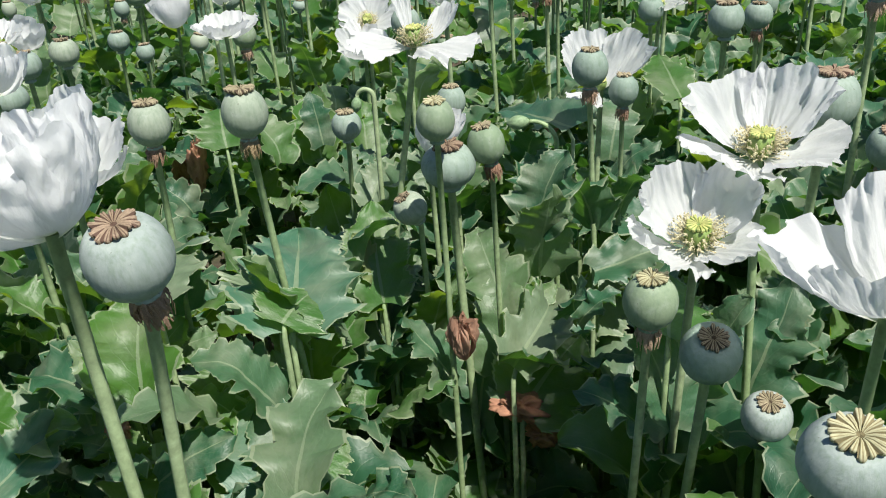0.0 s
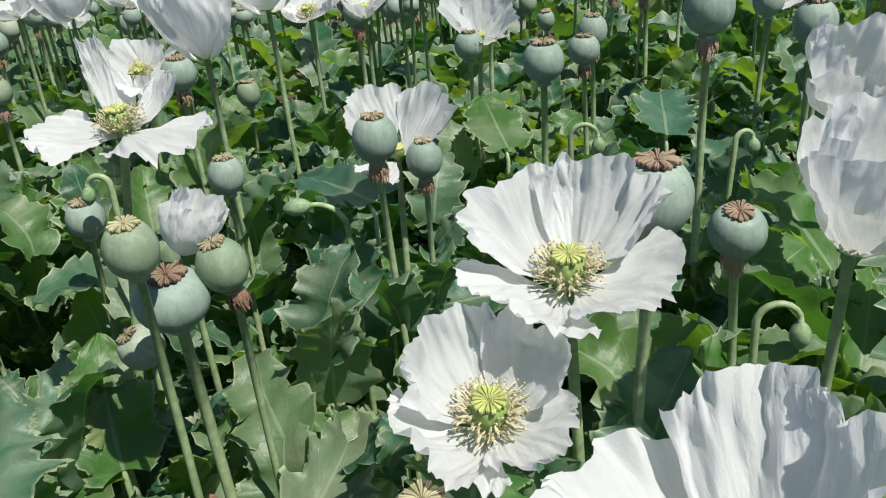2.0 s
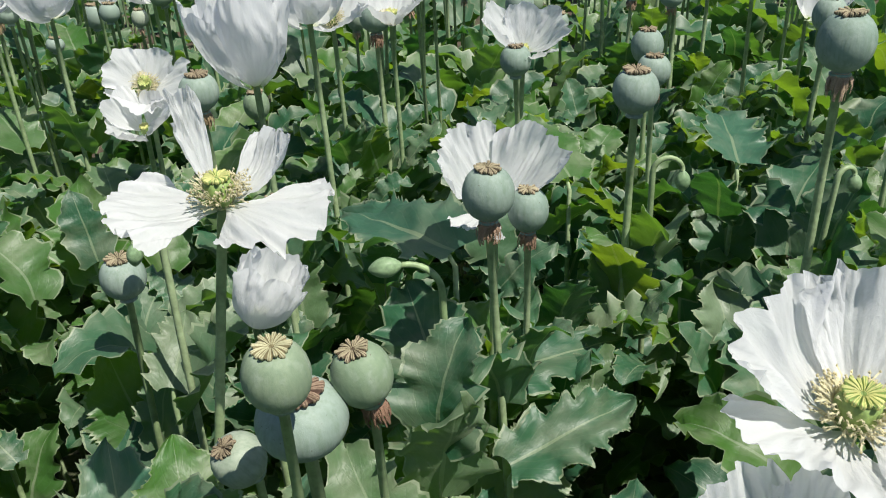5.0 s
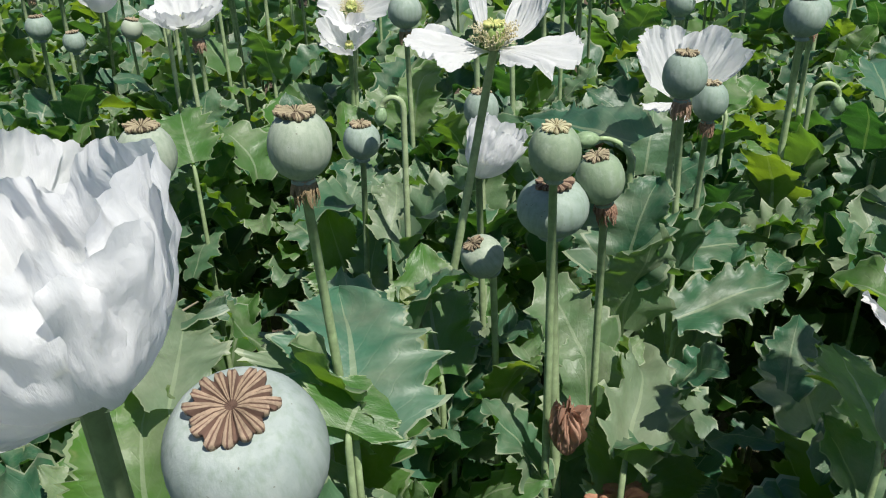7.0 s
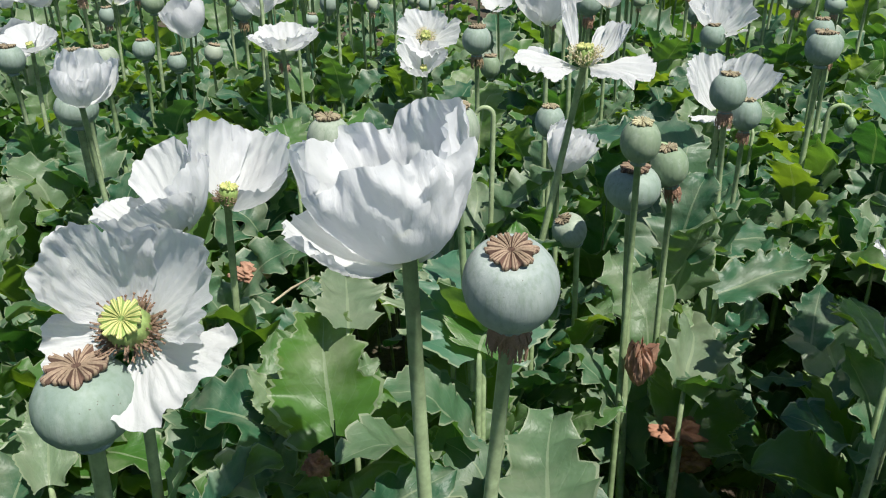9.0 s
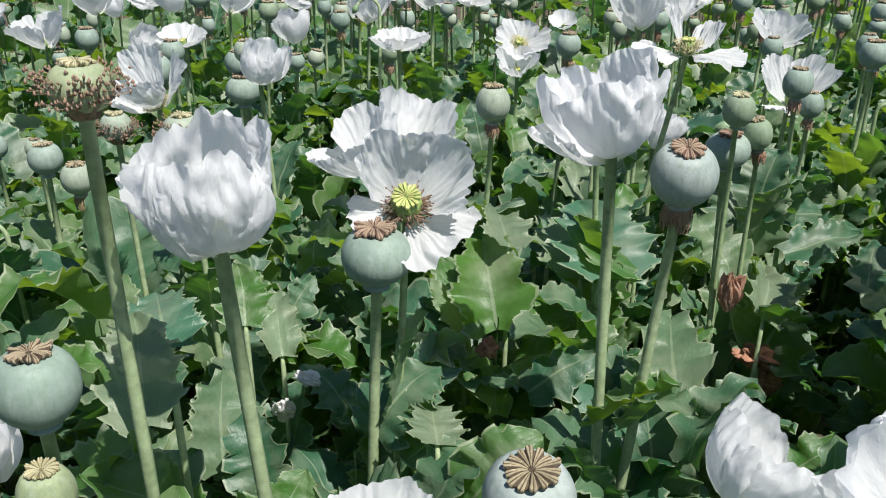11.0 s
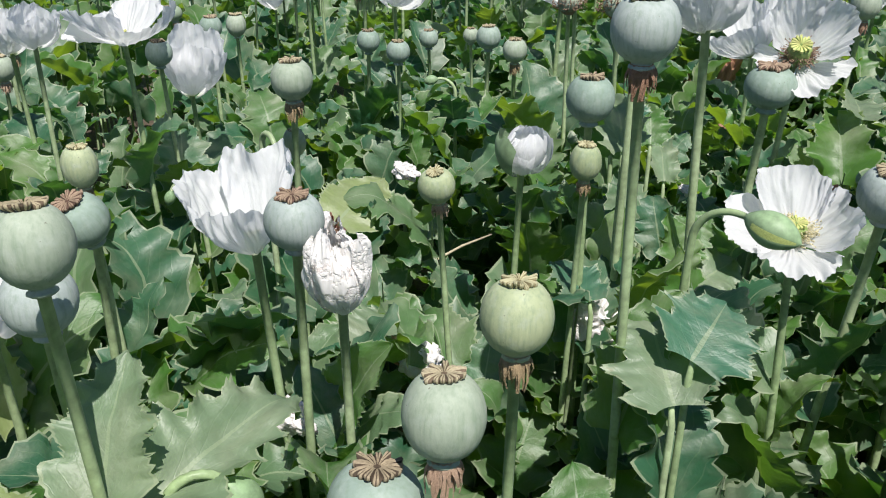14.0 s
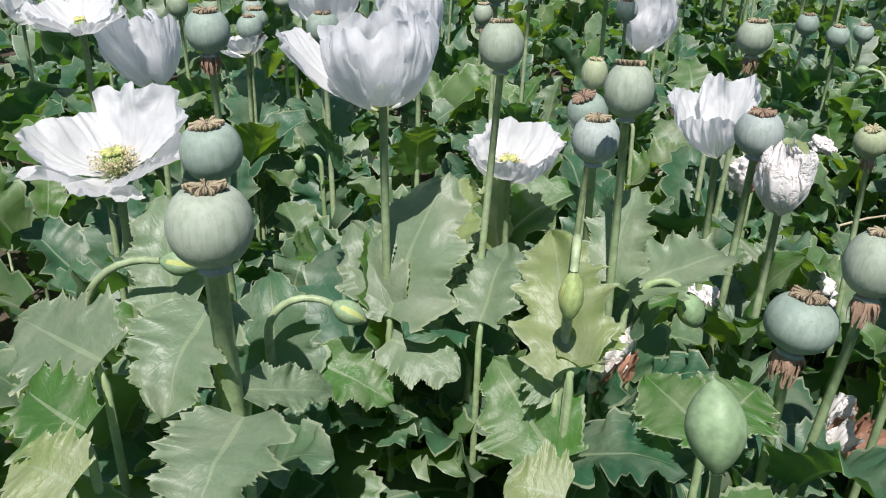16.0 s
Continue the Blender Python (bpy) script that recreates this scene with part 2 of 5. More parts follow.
PETAL = petal_material("white_petal", (0.845, 0.85, 0.86), 0.46, 0.08)
CRUMPLE = crumple_material()
WILT = plain_material("withered_petal", (0.46, 0.23, 0.15), (0.58, 0.35, 0.25), 0.75, 5, 0.5, 0.25)
OVARY = plain_material("ovary_green", (0.24, 0.34, 0.10), (0.29, 0.39, 0.13), 0.55, 5, 0.2)
STIGMA = plain_material("stigma_yellow", (0.50, 0.50, 0.18), (0.56, 0.55, 0.22), 0.6, 5)
STAMEN = plain_material("stamen_cream", (0.76, 0.69, 0.46), (0.82, 0.75, 0.53), 0.7, 6, 0.1, 0.4)
STAMEN_OLD = plain_material("stamen_brown", (0.30, 0.20, 0.145), (0.38, 0.26, 0.19), 0.8, 6, 0.1, 0.25)
BUD_LIME = plain_material("bud_lime", (0.30, 0.40, 0.13), (0.37, 0.46, 0.18), 0.5, 4, 0.1)
BUD = plain_material("bud_green", (0.205, 0.31, 0.165), (0.265, 0.365, 0.21), 0.5, 4, 0.1)
BUD_SEAM = plain_material("bud_seam", (0.45, 0.52, 0.16), (0.5, 0.55, 0.2), 0.5, 150)
STRAW = plain_material("dry_straw", (0.48, 0.42, 0.3), (0.55, 0.48, 0.35), 0.8, 300)
SOIL = soil_material()


# ---- mesh makers ----
def sheet(name, verts, faces, mats, uvs=None, slots=None, smooth=True):
    """A mesh from computed points, with its materials and UVs."""
    me = bpy.data.meshes.new(name)
    me.from_pydata([tuple(v) for v in verts], [], faces)
    for mat in mats if isinstance(mats, (tuple, list)) else (mats,):
        me.materials.append(mat)
    if smooth:
        me.polygons.foreach_set("use_smooth", [True] * len(me.polygons))
    if slots is not None:
        me.polygons.foreach_set("material_index", slots)
    if uvs is not None:
        layer = me.uv_layers.new(name="UVMap")
        index = np.empty(len(me.loops), dtype=np.int32)
        me.loops.foreach_get("vertex_index", index)
        layer.data.foreach_set("uv", np.asarray(uvs, dtype=np.float32)[index].ravel())
    me.update()
    return me


def grid_faces(rows, cols, closed=False, first=0):
    out = []
    for r in range(rows - 1):
        for c in range(cols if closed else cols - 1):
            d = (c + 1) % cols
            out.append((first + r * cols + c, first + r * cols + d, first + (r + 1) * cols + d, first + (r + 1) * cols + c))
    return out


def tube(points, radii, sides=8):
    """Points and faces of a round tube along a line of points, with its ends closed."""
    verts, faces = [], []
    n = len(points)
    for i, p in enumerate(points):
        way = (points[min(i + 1, n - 1)] - points[max(i - 1, 0)]).normalized()
        one = way.cross(Vector((0.31, 0.95, 0.05))).normalized()
        two = way.cross(one)
        for k in range(sides):
            a = 2 * math.pi * k / sides
            verts.append(p + radii[i] * (math.cos(a) * one + math.sin(a) * two))
    faces += grid_faces(n, sides, True)
    faces.append(tuple(range(sides)))
    faces.append(tuple((n - 1) * sides + k for k in range(sides))[::-1])
    return verts, faces


def joined(pieces):
    """Several (points, faces) as one."""
    verts, faces = [], []
    for v, f in pieces:
        faces += [tuple(i + len(verts) for i in face) for face in f]
        verts += list(v)
    return verts, faces


def capsule_mesh(mat, tall, seed, sides=60, rings=20):
    """A seed capsule one unit wide that hangs below its crown's seat at the origin: ribbed body, waist and foot ring."""
    rng = random.Random(seed)
    verts = []
    lobes = rng.choice((10, 11, 12, 13))
    top, foot = math.radians(rng.uniform(52, 60)), math.radians(-74)
    body = [(0.5 * math.cos(a) ** 0.86, math.sin(a)) for a in (top + (foot - top) * i / (rings - 7) for i in range(rings - 6))]
    zs = [b[1] for b in body]
    body = [(r, -(zs[0] - z) / (zs[0] - zs[-1]) * tall) for r, z in body]
    low = body[-1][1]
    profile = [(0.0, 0.0)] + body + [(0.150, low - 0.03), (0.190, low - 0.055), (0.195, low - 0.085), (0.145, low - 0.12), (0.0, low - 0.12)]
    lean = rng.uniform(-0.05, 0.05)
    for r, z in profile:
        for k in range(sides):
            a = 2 * math.pi * k / sides
            rib = 1 + (0.012 * math.cos(lobes * a) - 0.020 * abs(math.cos(lobes * a / 2)) ** 6) * (1.8 if tall > 0.9 else 1.0) * min(1, r / 0.4) + 0.02 * math.sin(2 * a + seed) + lean * math.cos(a) * min(1.0, r * 2)
            verts.append((r * rib * math.cos(a), r * rib * math.sin(a), z))
    return sheet("capsule", verts, grid_faces(len(profile), sides, True), mat), low - 0.1


def crown_mesh(mats, seed, radius=0.34, lift=0.05, coarse=False):
    """The stigma disc: finger-like double-ridged rays with gaps between them, for a capsule one unit wide."""
    rng = random.Random(seed)
    rays = rng.choice((14, 15, 16, 17))
    across = (0.0, 1.0, 1.0, 0.0) if coarse else (0.0, 0.72, 1.0, 0.66, 0.66, 1.0, 0.72, 0.0)
    per = len(across)
    sides = rays * per
    rings = (0.0, 0.5, 1.0) if coarse else (0.0, 0.14, 0.4, 0.74, 0.93, 1.0)
    verts, slots = [], []
    sizes = [rng.uniform(0.88, 1.08) for _ in range(rays)]
    ups = [rng.uniform(-0.05, 0.05) for _ in range(rays)]
    turns = [rng.uniform(-0.05, 0.05) for _ in range(rays)]
    for level, f in enumerate(rings):
        for k in range(sides):
            ray = k // per
            hump = across[k % per]
            a = 2 * math.pi * (k + 0.5) / sides + turns[ray] * f * f
            wide = 0.5 - abs((k % per + 0.5) / per - 0.5)
            out = radius * f * (1 - (0.17 * (1 - min(1.0, wide * 2.6)) ** 1.4) * f ** 3) * (1 + (sizes[ray] - 1) * f)
            z = 0.035 + lift * (0.1 + 0.9 * hump * min(1, f * 2.6) * (1 - 0.25 * f ** 6)) + (ups[ray] - 0.015) * f ** 3 + lift * 0.6 * f * f
            verts.append((out * math.cos(a), out * math.sin(a), z))
    for f in (0.97, 0.55):
        for k in range(sides):
            ray = k // per
            a = 2 * math.pi * (k + 0.5) / sides + turns[ray] * f * f
            wide = 0.5 - abs((k % per + 0.5) / per - 0.5)
            out = radius * f * (1 - 0.17 * (1 - min(1.0, wide * 2.6)) ** 1.4) * sizes[ray]
            verts.append((out * math.cos(a), out * math.sin(a), (lift * 0.2 + 0.02 + ups[ray]) if f > 0.9 else -0.035))
    faces = grid_faces(len(rings) + 2, sides, True)
    for n in range(len(faces)):
        level, k = divmod(n, sides)
        slots.append(1 if (coarse or level > 0) and k % per in ((0, 1, 2) if coarse else (1, 2, 4, 5)) else 0)
    return sheet("crown", verts, faces, mats, slots=slots)


def husk_mesh(mat, seed, strips=84):
    """Dried stamen remains: a shaggy skirt that hugs the stalk under a capsule one unit wide."""
    rng = random.Random(seed)
    pieces = []
    for n in range(strips):
        a = 2 * math.pi * (n + rng.random()) / strips
        way = Vector((math.cos(a), math.sin(a), 0))
        side = Vector((-math.sin(a), math.cos(a), 0))
        wide, long = rng.uniform(0.014, 0.046), rng.uniform(0.18, 0.52)
        flare, curl = rng.uniform(-0.04, 0.17), rng.uniform(-0.4, 0.4)
        rows = []
        for i in range(4):
            f = i / 3
            mid = way * (0.145 + flare * math.sin(f * 2.4) * 0.6) + Vector((0, 0, 0.03 - long * f)) + side * curl * f * f * 0.2
            w = wide * (1 - 0.55 * f) * (1 + 0.4 * math.sin(f * 9 + n))
            rows += [mid - side * w, mid + way * w * 0.5, mid + side * w]
        pieces.append((rows, grid_faces(4, 3)))
    verts, faces = joined(pieces)
    return sheet("dried_stamens", verts, faces, mat)


def meridian(start, end, steps, bend=1.0):
    """Where a petal's middle runs: distance from the flower's axis and height, for angles off the axis."""
    r, z, out = 0.05, 0.0, [(0.05, 0.0)]
    for i in range(steps - 1):
        f = ((i + 0.5) / (steps - 1)) ** bend
        a = math.radians(start + (end - start) * f)
        r += math.sin(a) / (steps - 1)
        z += math.cos(a) / (steps - 1)
        out.append((r, z))
    return out


def petal_mesh(seed, start, end, half, mat, fold=0.03, bend=1.0, cols=72, rows=22):
    """A crinkled petal of length one on the +x side of the flower's axis (z)."""
    rng = random.Random(seed)
    line = meridian(start, end, rows, bend)
    slow, wave = rng.uniform(0, 50), rng.uniform(0, 6.3)
    pleats = rng.uniform(4.5, 7.5)
    verts, uvs = [], []
    for i in range(rows):
        v = i / (rows - 1)
        for k in range(cols):
            s = 2 * k / (cols - 1) - 1
            # the rim is torn and wavy and falls away to the sides
            rim = 0.95 - 0.15 * abs(s) ** 3 + 0.15 * noise.noise((s * 1.6 + slow, 7.7, 0)) + 0.09 * noise.noise((s * 4 + slow, 2.2, 0)) + 0.026 * noise.noise((s * 12 + slow, 4.2, 0)) + 0.012 * noise.noise((s * 31 + slow, 4.2, 0))
            at = min(v * rim, 0.999) * (rows - 1)
            low = min(int(at), rows - 2)
            f = at - low
            r = line[low][0] * (1 - f) + line[low + 1][0] * f
            z = line[low][1] * (1 - f) + line[low + 1][1] * f
            a = s * math.radians(half) * (0.55 + 0.45 * min(1.0, v * 2.2))
            fan = s * (0.55 + 0.45 * v)
            crease = 0.26 - abs(noise.noise((fan * 3.6 + slow, v * 0.9, 8.0)))
            finer = 0.22 - abs(noise.noise((fan * 9.0 + slow, v * 1.5 + wave, 1.0)))
            ripple = 0.95 * noise.noise((s * 1.3 + slow, v * 1.4, 3.0)) + 0.95 * crease + 0.55 * finer
            ripple += 0.30 * noise.noise((fan * 17 + slow, v * 2.6, 2.0))
            if end < 16:
                # half-closed petals are crumpled rather than pleated
                ripple = 0.16 * ripple + 0.85 * noise.noise((s * 1.7 + slow, v * 1.7, 3.0)) + 0.7 * (0.25 - abs(noise.noise((s * 2.2 + slow + v, v * 2.8 + 0.6 * s, 8.0)))) + 0.42 * (0.2 - abs(noise.noise((s * 4.6 + slow - v, v * 5.2 + s, 1.0)))) + 0.2 * (0.2 - abs(noise.noise((s * 10 + slow, v * 9, 4.0))))
            ripple *= fold * v ** 1.3 * 1.1
            ripple += (0.050 * noise.noise((s * pleats + slow, v * 1.6, 5.0)) + 0.018 * noise.noise((s * 16 + slow, v * 4, 6.0))) * max(0.0, v - 0.6) * 2.5
            tilt = math.radians(start + (end - start) * v ** bend)
            r += ripple * math.cos(tilt)
            z -= ripple * math.sin(tilt)
            a += 0.10 * v * noise.noise((s * 2.0 + slow, v * 2.0, 12.0))
            flat = 0.86 if start > 60 else 0.96
            verts.append((r * (math.cos(a) * flat + (1 - flat)), r * math.sin(a), z))
            uvs.append((k / (cols - 1), v))
    return sheet("petal", verts, grid_faces(rows, cols), mat, uvs)


def crumpled_mesh(mat, seed, strength=0.35):
    """A crumpled, folded lump of petals about one unit across."""
    rng = random.Random(seed)
    rows, cols = 40, 54
    slow = rng.uniform(0, 90)
    verts, uvs = [], []
    for i in range(rows):
        b = math.pi * i / (rows - 1)
        for k in range(cols):
            a = 2 * math.pi * k / cols
            d = Vector((math.sin(b) * math.cos(a), math.sin(b) * math.sin(a), math.cos(b)))
            n = noise.noise(d * 1.7 + Vector((slow, 0, 0))) + 1.5 * (0.3 - abs(noise.noise(d * 2.2 + Vector((0, slow, 0))))) + 0.55 * (0.25 - abs(noise.noise(d * 5.0 + Vector((0, 0, slow)))))
            verts.append(d * 0.5 * (0.85 + strength * n))
            uvs.append((k / cols, 0.3 + 0.7 * i / rows))
    return sheet("crumpled_petals", verts, grid_faces(rows, cols, True), mat, uvs)


def ovary_mesh(seed=3, sides=30):
    """A young ribbed ovary one unit wide, standing on the origin."""
    profile = [(0.0, 0.0), (0.22, 0.0), (0.34, 0.1), (0.46, 0.32), (0.5, 0.6), (0.47, 0.85), (0.40, 1.0), (0.0, 1.02)]
    verts = []
    for r, z in profile:
        for k in range(sides):
            a = 2 * math.pi * k / sides
            rib = 1 + 0.05 * math.cos(10 * a)
            verts.append((r * rib * math.cos(a), r * rib * math.sin(a), z))
    return sheet("ovary", verts, grid_faces(len(profile), sides, True), OVARY)


def stamen_mesh(mat, seed, count=240):
    """A ring of thin filaments with their anthers; the ovary is one unit wide."""
    rng = random.Random(seed)
    pieces = []
    for n in range(count):
        a = rng.uniform(0, 2 * math.pi)
        way, side = Vector((math.cos(a), math.sin(a), 0)), Vector((-math.sin(a), math.cos(a), 0))
        far, up = rng.uniform(0.42, 1.0), rng.uniform(0.35, 1.05)
        thin = 0.022
        line = [way * (0.28 + (far - 0.2) * f ** 1.2) + Vector((0, 0, up * math.sin(f * 1.7))) + side * 0.08 * math.sin(f * 3 + n) for f in (0, 0.35, 0.7, 1.0)]
        rows = []
        for p in line:
            rows += [p - side * thin, p + side * thin]
        pieces.append((rows, grid_faces(4, 2)))
        tip, w, h = line[-1], rng.uniform(0.032, 0.052), rng.uniform(0.055, 0.095)
        ends = [tip + Vector((0, 0, h)), tip - Vector((0, 0, h * 0.6)), tip + side * w, tip - side * w, tip + way * w, tip - way * w]
        pieces.append((ends, [(0, 2, 4), (0, 4, 3), (0, 3, 5), (0, 5, 2), (1, 4, 2), (1, 3, 4), (1, 5, 3), (1, 2, 5)]))
    verts, faces = joined(pieces)
    return sheet("stamens", verts, faces, mat)


def bud_mesh(split, seed, skin, sides=28, rings=16):
    """A flower bud one unit wide and 1.55 long, hanging down from the origin along -z, with the seam between its two sepals."""
    rng = random.Random(seed)
    verts, slots = [], []
    for i in range(rings):
        f = i / (rings - 1)
        r = 0.5 * math.sin(math.pi * min(1, f * 0.97 + 0.03)) ** 0.72
        for k in range(sides):
            a = 2 * math.pi * k / sides
            groove = 1 - 0.07 * math.exp(-((math.sin(a)) / 0.16) ** 2) + 0.025 * noise.noise((math.cos(a) * 2 + seed, math.sin(a) * 2, f * 4))
            verts.append((r * groove * math.cos(a), r * groove * math.sin(a) * 0.94, -1.55 * f))
    faces = grid_faces(rings, sides, True)
    for n in range(len(faces)):
        i, k = divmod(n, sides)
        slots.append(1 if abs(math.sin(2 * math.pi * (k + 0.5) / sides)) < split * math.sin(math.pi * i / rings) else 0)
    return sheet("bud", verts, faces, (skin, BUD_SEAM), slots=slots)


def leaf_points(seed, teeth, half_cols, ruffle, droop, fold, lobes, broad=0.33):
    """A lobed, sharply toothed, wavy clasping leaf of length one along +y from the origin; its upper side looks up."""
    rng = random.Random(seed)
    verts, uvs = [], []
    slow, lean = rng.uniform(0, 60), rng.uniform(-0.10, 0.10)
    phase = {side: rng.random() for side in (-1, 1)}
    rows, cols = 2 * teeth + 1, 2 * half_cols + 1
    depth = {(side, i): rng.choice((0.1, 0.5, 1, 1.5)) * rng.uniform(0.02, 0.07) if (i + (side > 0)) % 2 else -rng.uniform(0.005, 0.05) for side in (-1, 1) for i in range(rows)}
    y = z = 0.0
    for i in range(rows):
        v = i / (rows - 1)
        a = math.radians(droop * (v ** 1.5 - 0.1))
        if i:
            y += math.cos(a) / (rows - 1)
            z -= math.sin(a) / (rows - 1)
        # broad clasping foot, widest before the middle, pointed tip
        width = broad * min(1.0, 0.50 + 0.50 * (v / 0.22) ** 0.7) * max(0.0, 1 - v ** 2.8) ** 0.75
        for k in range(cols):
            f = (k - half_cols) / half_cols
            side = 1 if f > 0 else -1
            f = side * abs(f) ** 0.8
            m = abs(f)
            place = v * lobes + phase[side] + 0.5 * noise.noise((v * 4 + slow, side * 2.0, 9))
            saw = place % 1.0
            lobe = ((saw / 0.72) if saw < 0.72 else (1 - saw) / 0.28) - 0.5
            spike = depth[side, i] * (1 - v ** 5)
            x = f * width * (1 + (0.46 * lobe + 0.27 * noise.noise((v * 3 + slow, side * 4.0, 0))) * m ** 2 * (1 - v ** 4)) + f * spike * m ** 7 * broad * 1.1
            forward = (0.10 * lobe * m ** 3 + 0.20 * m ** 1.4 * (1 - v)) * width + max(0.0, spike) * m ** 7 * 0.26
            # the foot is heart-shaped and clasps the stalk
            forward -= 0.62 * width * m ** 1.6 * max(0.0, 1 - v / 0.24)
            frill = ruffle * m ** 2.5 * (0.8 * math.sin(6.283 * place) + 1.3 * noise.noise((v * 11 + slow, side * 3.0, 4.0))) * min(1.0, 0.3 + 3 * v) * (1 - 0.6 * v ** 3)
            sway = 0.09 * noise.noise((f * 1.2 + slow, v * 2.4, 1.5)) + 0.03 * noise.noise((f * 3.0 + slow, v * 6.0, 4.5))
            up = abs(x) * math.tan(math.radians(fold)) + frill + sway * min(1.0, 3 * v) + 1.3 * spike * m ** 7 * noise.noise((v * 23, side, slow))
            verts.append((x + lean * v * v, y + forward * math.cos(a) + up * math.sin(a), z + up * math.cos(a) - forward * math.sin(a)))
            uvs.append((0.5 + 0.5 * f, v))
    return verts, grid_faces(rows, cols), uvs


def leaf_mesh(seed, teeth=20, half_cols=3):
    rng = random.Random(seed)
    verts, faces, uvs = leaf_points(seed, teeth, half_cols, rng.uniform(0.04, 0.095), rng.uniform(10, 95), rng.uniform(4, 34), rng.choice((3, 4, 5)), rng.uniform(0.27, 0.36))
    return sheet("leaf", verts, faces, LEAF, uvs)


LEAVES = [leaf_mesh(100 + n) for n in range(18)]
FLATTER = {}
for spec in range(6):
    for tone, skin in LEAF_TONE.items():
        made_leaf = leaf_points(500 + spec, 32, 6, 0.042 + 0.008 * spec, 10 + 7 * spec, 6 + 4 * spec, 3 + spec % 3, 0.34)
        FLATTER[spec, tone] = sheet("leaf", made_leaf[0], made_leaf[1], skin, made_leaf[2])
LEAVES_MID = [leaf_mesh(300 + n, 13, 2) for n in range(8)]
PODS = {(c, n): capsule_mesh(POD[c], tall, 17 * n + 3, 48, 18) for c in POD for n, tall in enumerate((0.74, 0.86, 0.98, 1.1))}
CROWNS = {(c, n): crown_mesh(CROWN[c], 31 * n + 7, *size) for c in CROWN for n, size in enumerate(((0.275, 0.05), (0.255, 0.046), (0.295, 0.055)))}
PODS_FAR = {(c, n): capsule_mesh(POD[c], tall, 17 * n + 5, 22, 14) for c in ("grey", "green", "pale") for n, tall in enumerate((0.74, 0.86, 0.98, 1.1))}
CROWNS_FAR = {c: crown_mesh(CROWN[c], 91, 0.31, 0.055, True) for c in ("dark", "tan")}
HUSKS = {(c, n): husk_mesh(m, 5 * n + 1) for c, m in (("red", HUSK), ("pale", HUSK_PALE)) for n in range(3)}
OVARY_MESH = ovary_mesh()
STAMENS = {"cream": stamen_mesh(STAMEN, 4), "brown": stamen_mesh(STAMEN_OLD, 9)}
STIGMA_MESH = crown_mesh((OVARY, STIGMA), 77, 0.48, 0.12)
STIGMA_COARSE = crown_mesh((OVARY, STIGMA), 78, 0.48, 0.12, True)
BUDS = [bud_mesh(0.10, 1, BUD), bud_mesh(0.28, 2, BUD), bud_mesh(0.05, 3, BUD), bud_mesh(0.24, 4, BUD_LIME)]


# ---- parts and plants ----
def part(name, mesh, parent, place, label=""):
    """One mesh object under a thing or under a part, at a place in the world."""
    ob = new(name, mesh)
    ob.parent = parent
    root = parent
    while root.parent:
        root = root.parent
    if parent is root:
        ob.matrix_basis = root.matrix_basis.inverted() @ place
    else:
        ob.matrix_parent_inverse = parent.matrix_basis.inverted() @ root.matrix_basis.inverted()
        ob.matrix_basis = place
    if label:
        ob["label"] = label
    return ob


def thing(label, x, y):
    ob = new("poppy_plant")
    ob.matrix_basis = pose(x, y, 0)
    return tagged(ob, label, "poppy plant", "poppies in the field")


def stem_line(base, head, bow=0.0, steps=12):
    """From the soil to the foot of the head, nearly straight."""
    side = Vector((head.y - base.y, base.x - head.x, 0))
    side = side.normalized() if side.length > 1e-4 else Vector((1, 0, 0))
    out = []
    for i in range(steps):
        f = i / (steps - 1)
        out.append(base.lerp(head, f) + side * bow * math.sin(math.pi * f))
    return out


def stem_part(owner, line, thick, name="stem"):
    n = len(line)
    base = owner.matrix_basis.translation
    local = [p - base for p in line]
    verts, faces = tube(local, [thick * (1.35 - 0.35 * i / (n - 1)) for i in range(n)])
    return part(name, sheet("stem", verts, faces, STEM), owner, owner.matrix_basis.copy())


def on_line(line, z):
    for a, b in zip(line, line[1:]):
        if a.z <= z <= b.z:
            return a.lerp(b, (z - a.z) / max(1e-6, b.z - a.z))
    return line[-1]


# dark hollows between the plants, where few leaves reach
GAPS = ((0.667, 1.235), (0.47, 1.36), (0.005, 0.35), (0.07, 0.25), (0.33, 1.30), (0.475, 1.045), (0.62, 0.915), (0.22, 0.455), (0.154, 1.450), (0.216, 1.350), (0.158, 1.267), (0.502, 0.897), (0.362, 0.671), (-0.177, -0.010), (-0.021, 0.358), (0.304, 0.666), (0.221, 0.609), (-0.194, 0.790), (-0.109, -0.015), (0.556, 1.331), (0.008, 0.318))


# withered scraps that lie open on the leaves
SCRAPS = ((-0.017, 0.580, 0.800), (-0.149, 0.465, 0.795), (-0.300, 0.550, 0.857), (-0.192, 0.318, 0.822), (-0.135, 0.108, 0.860), (0.458, 1.082, 0.836), (0.522, 1.103, 0.729), (-0.006, 0.900, 0.785), (0.025, 0.875, 0.838), (0.188, 0.948, 0.832), (-0.002, 1.598, 0.820), (-0.017, 0.243, 0.802))


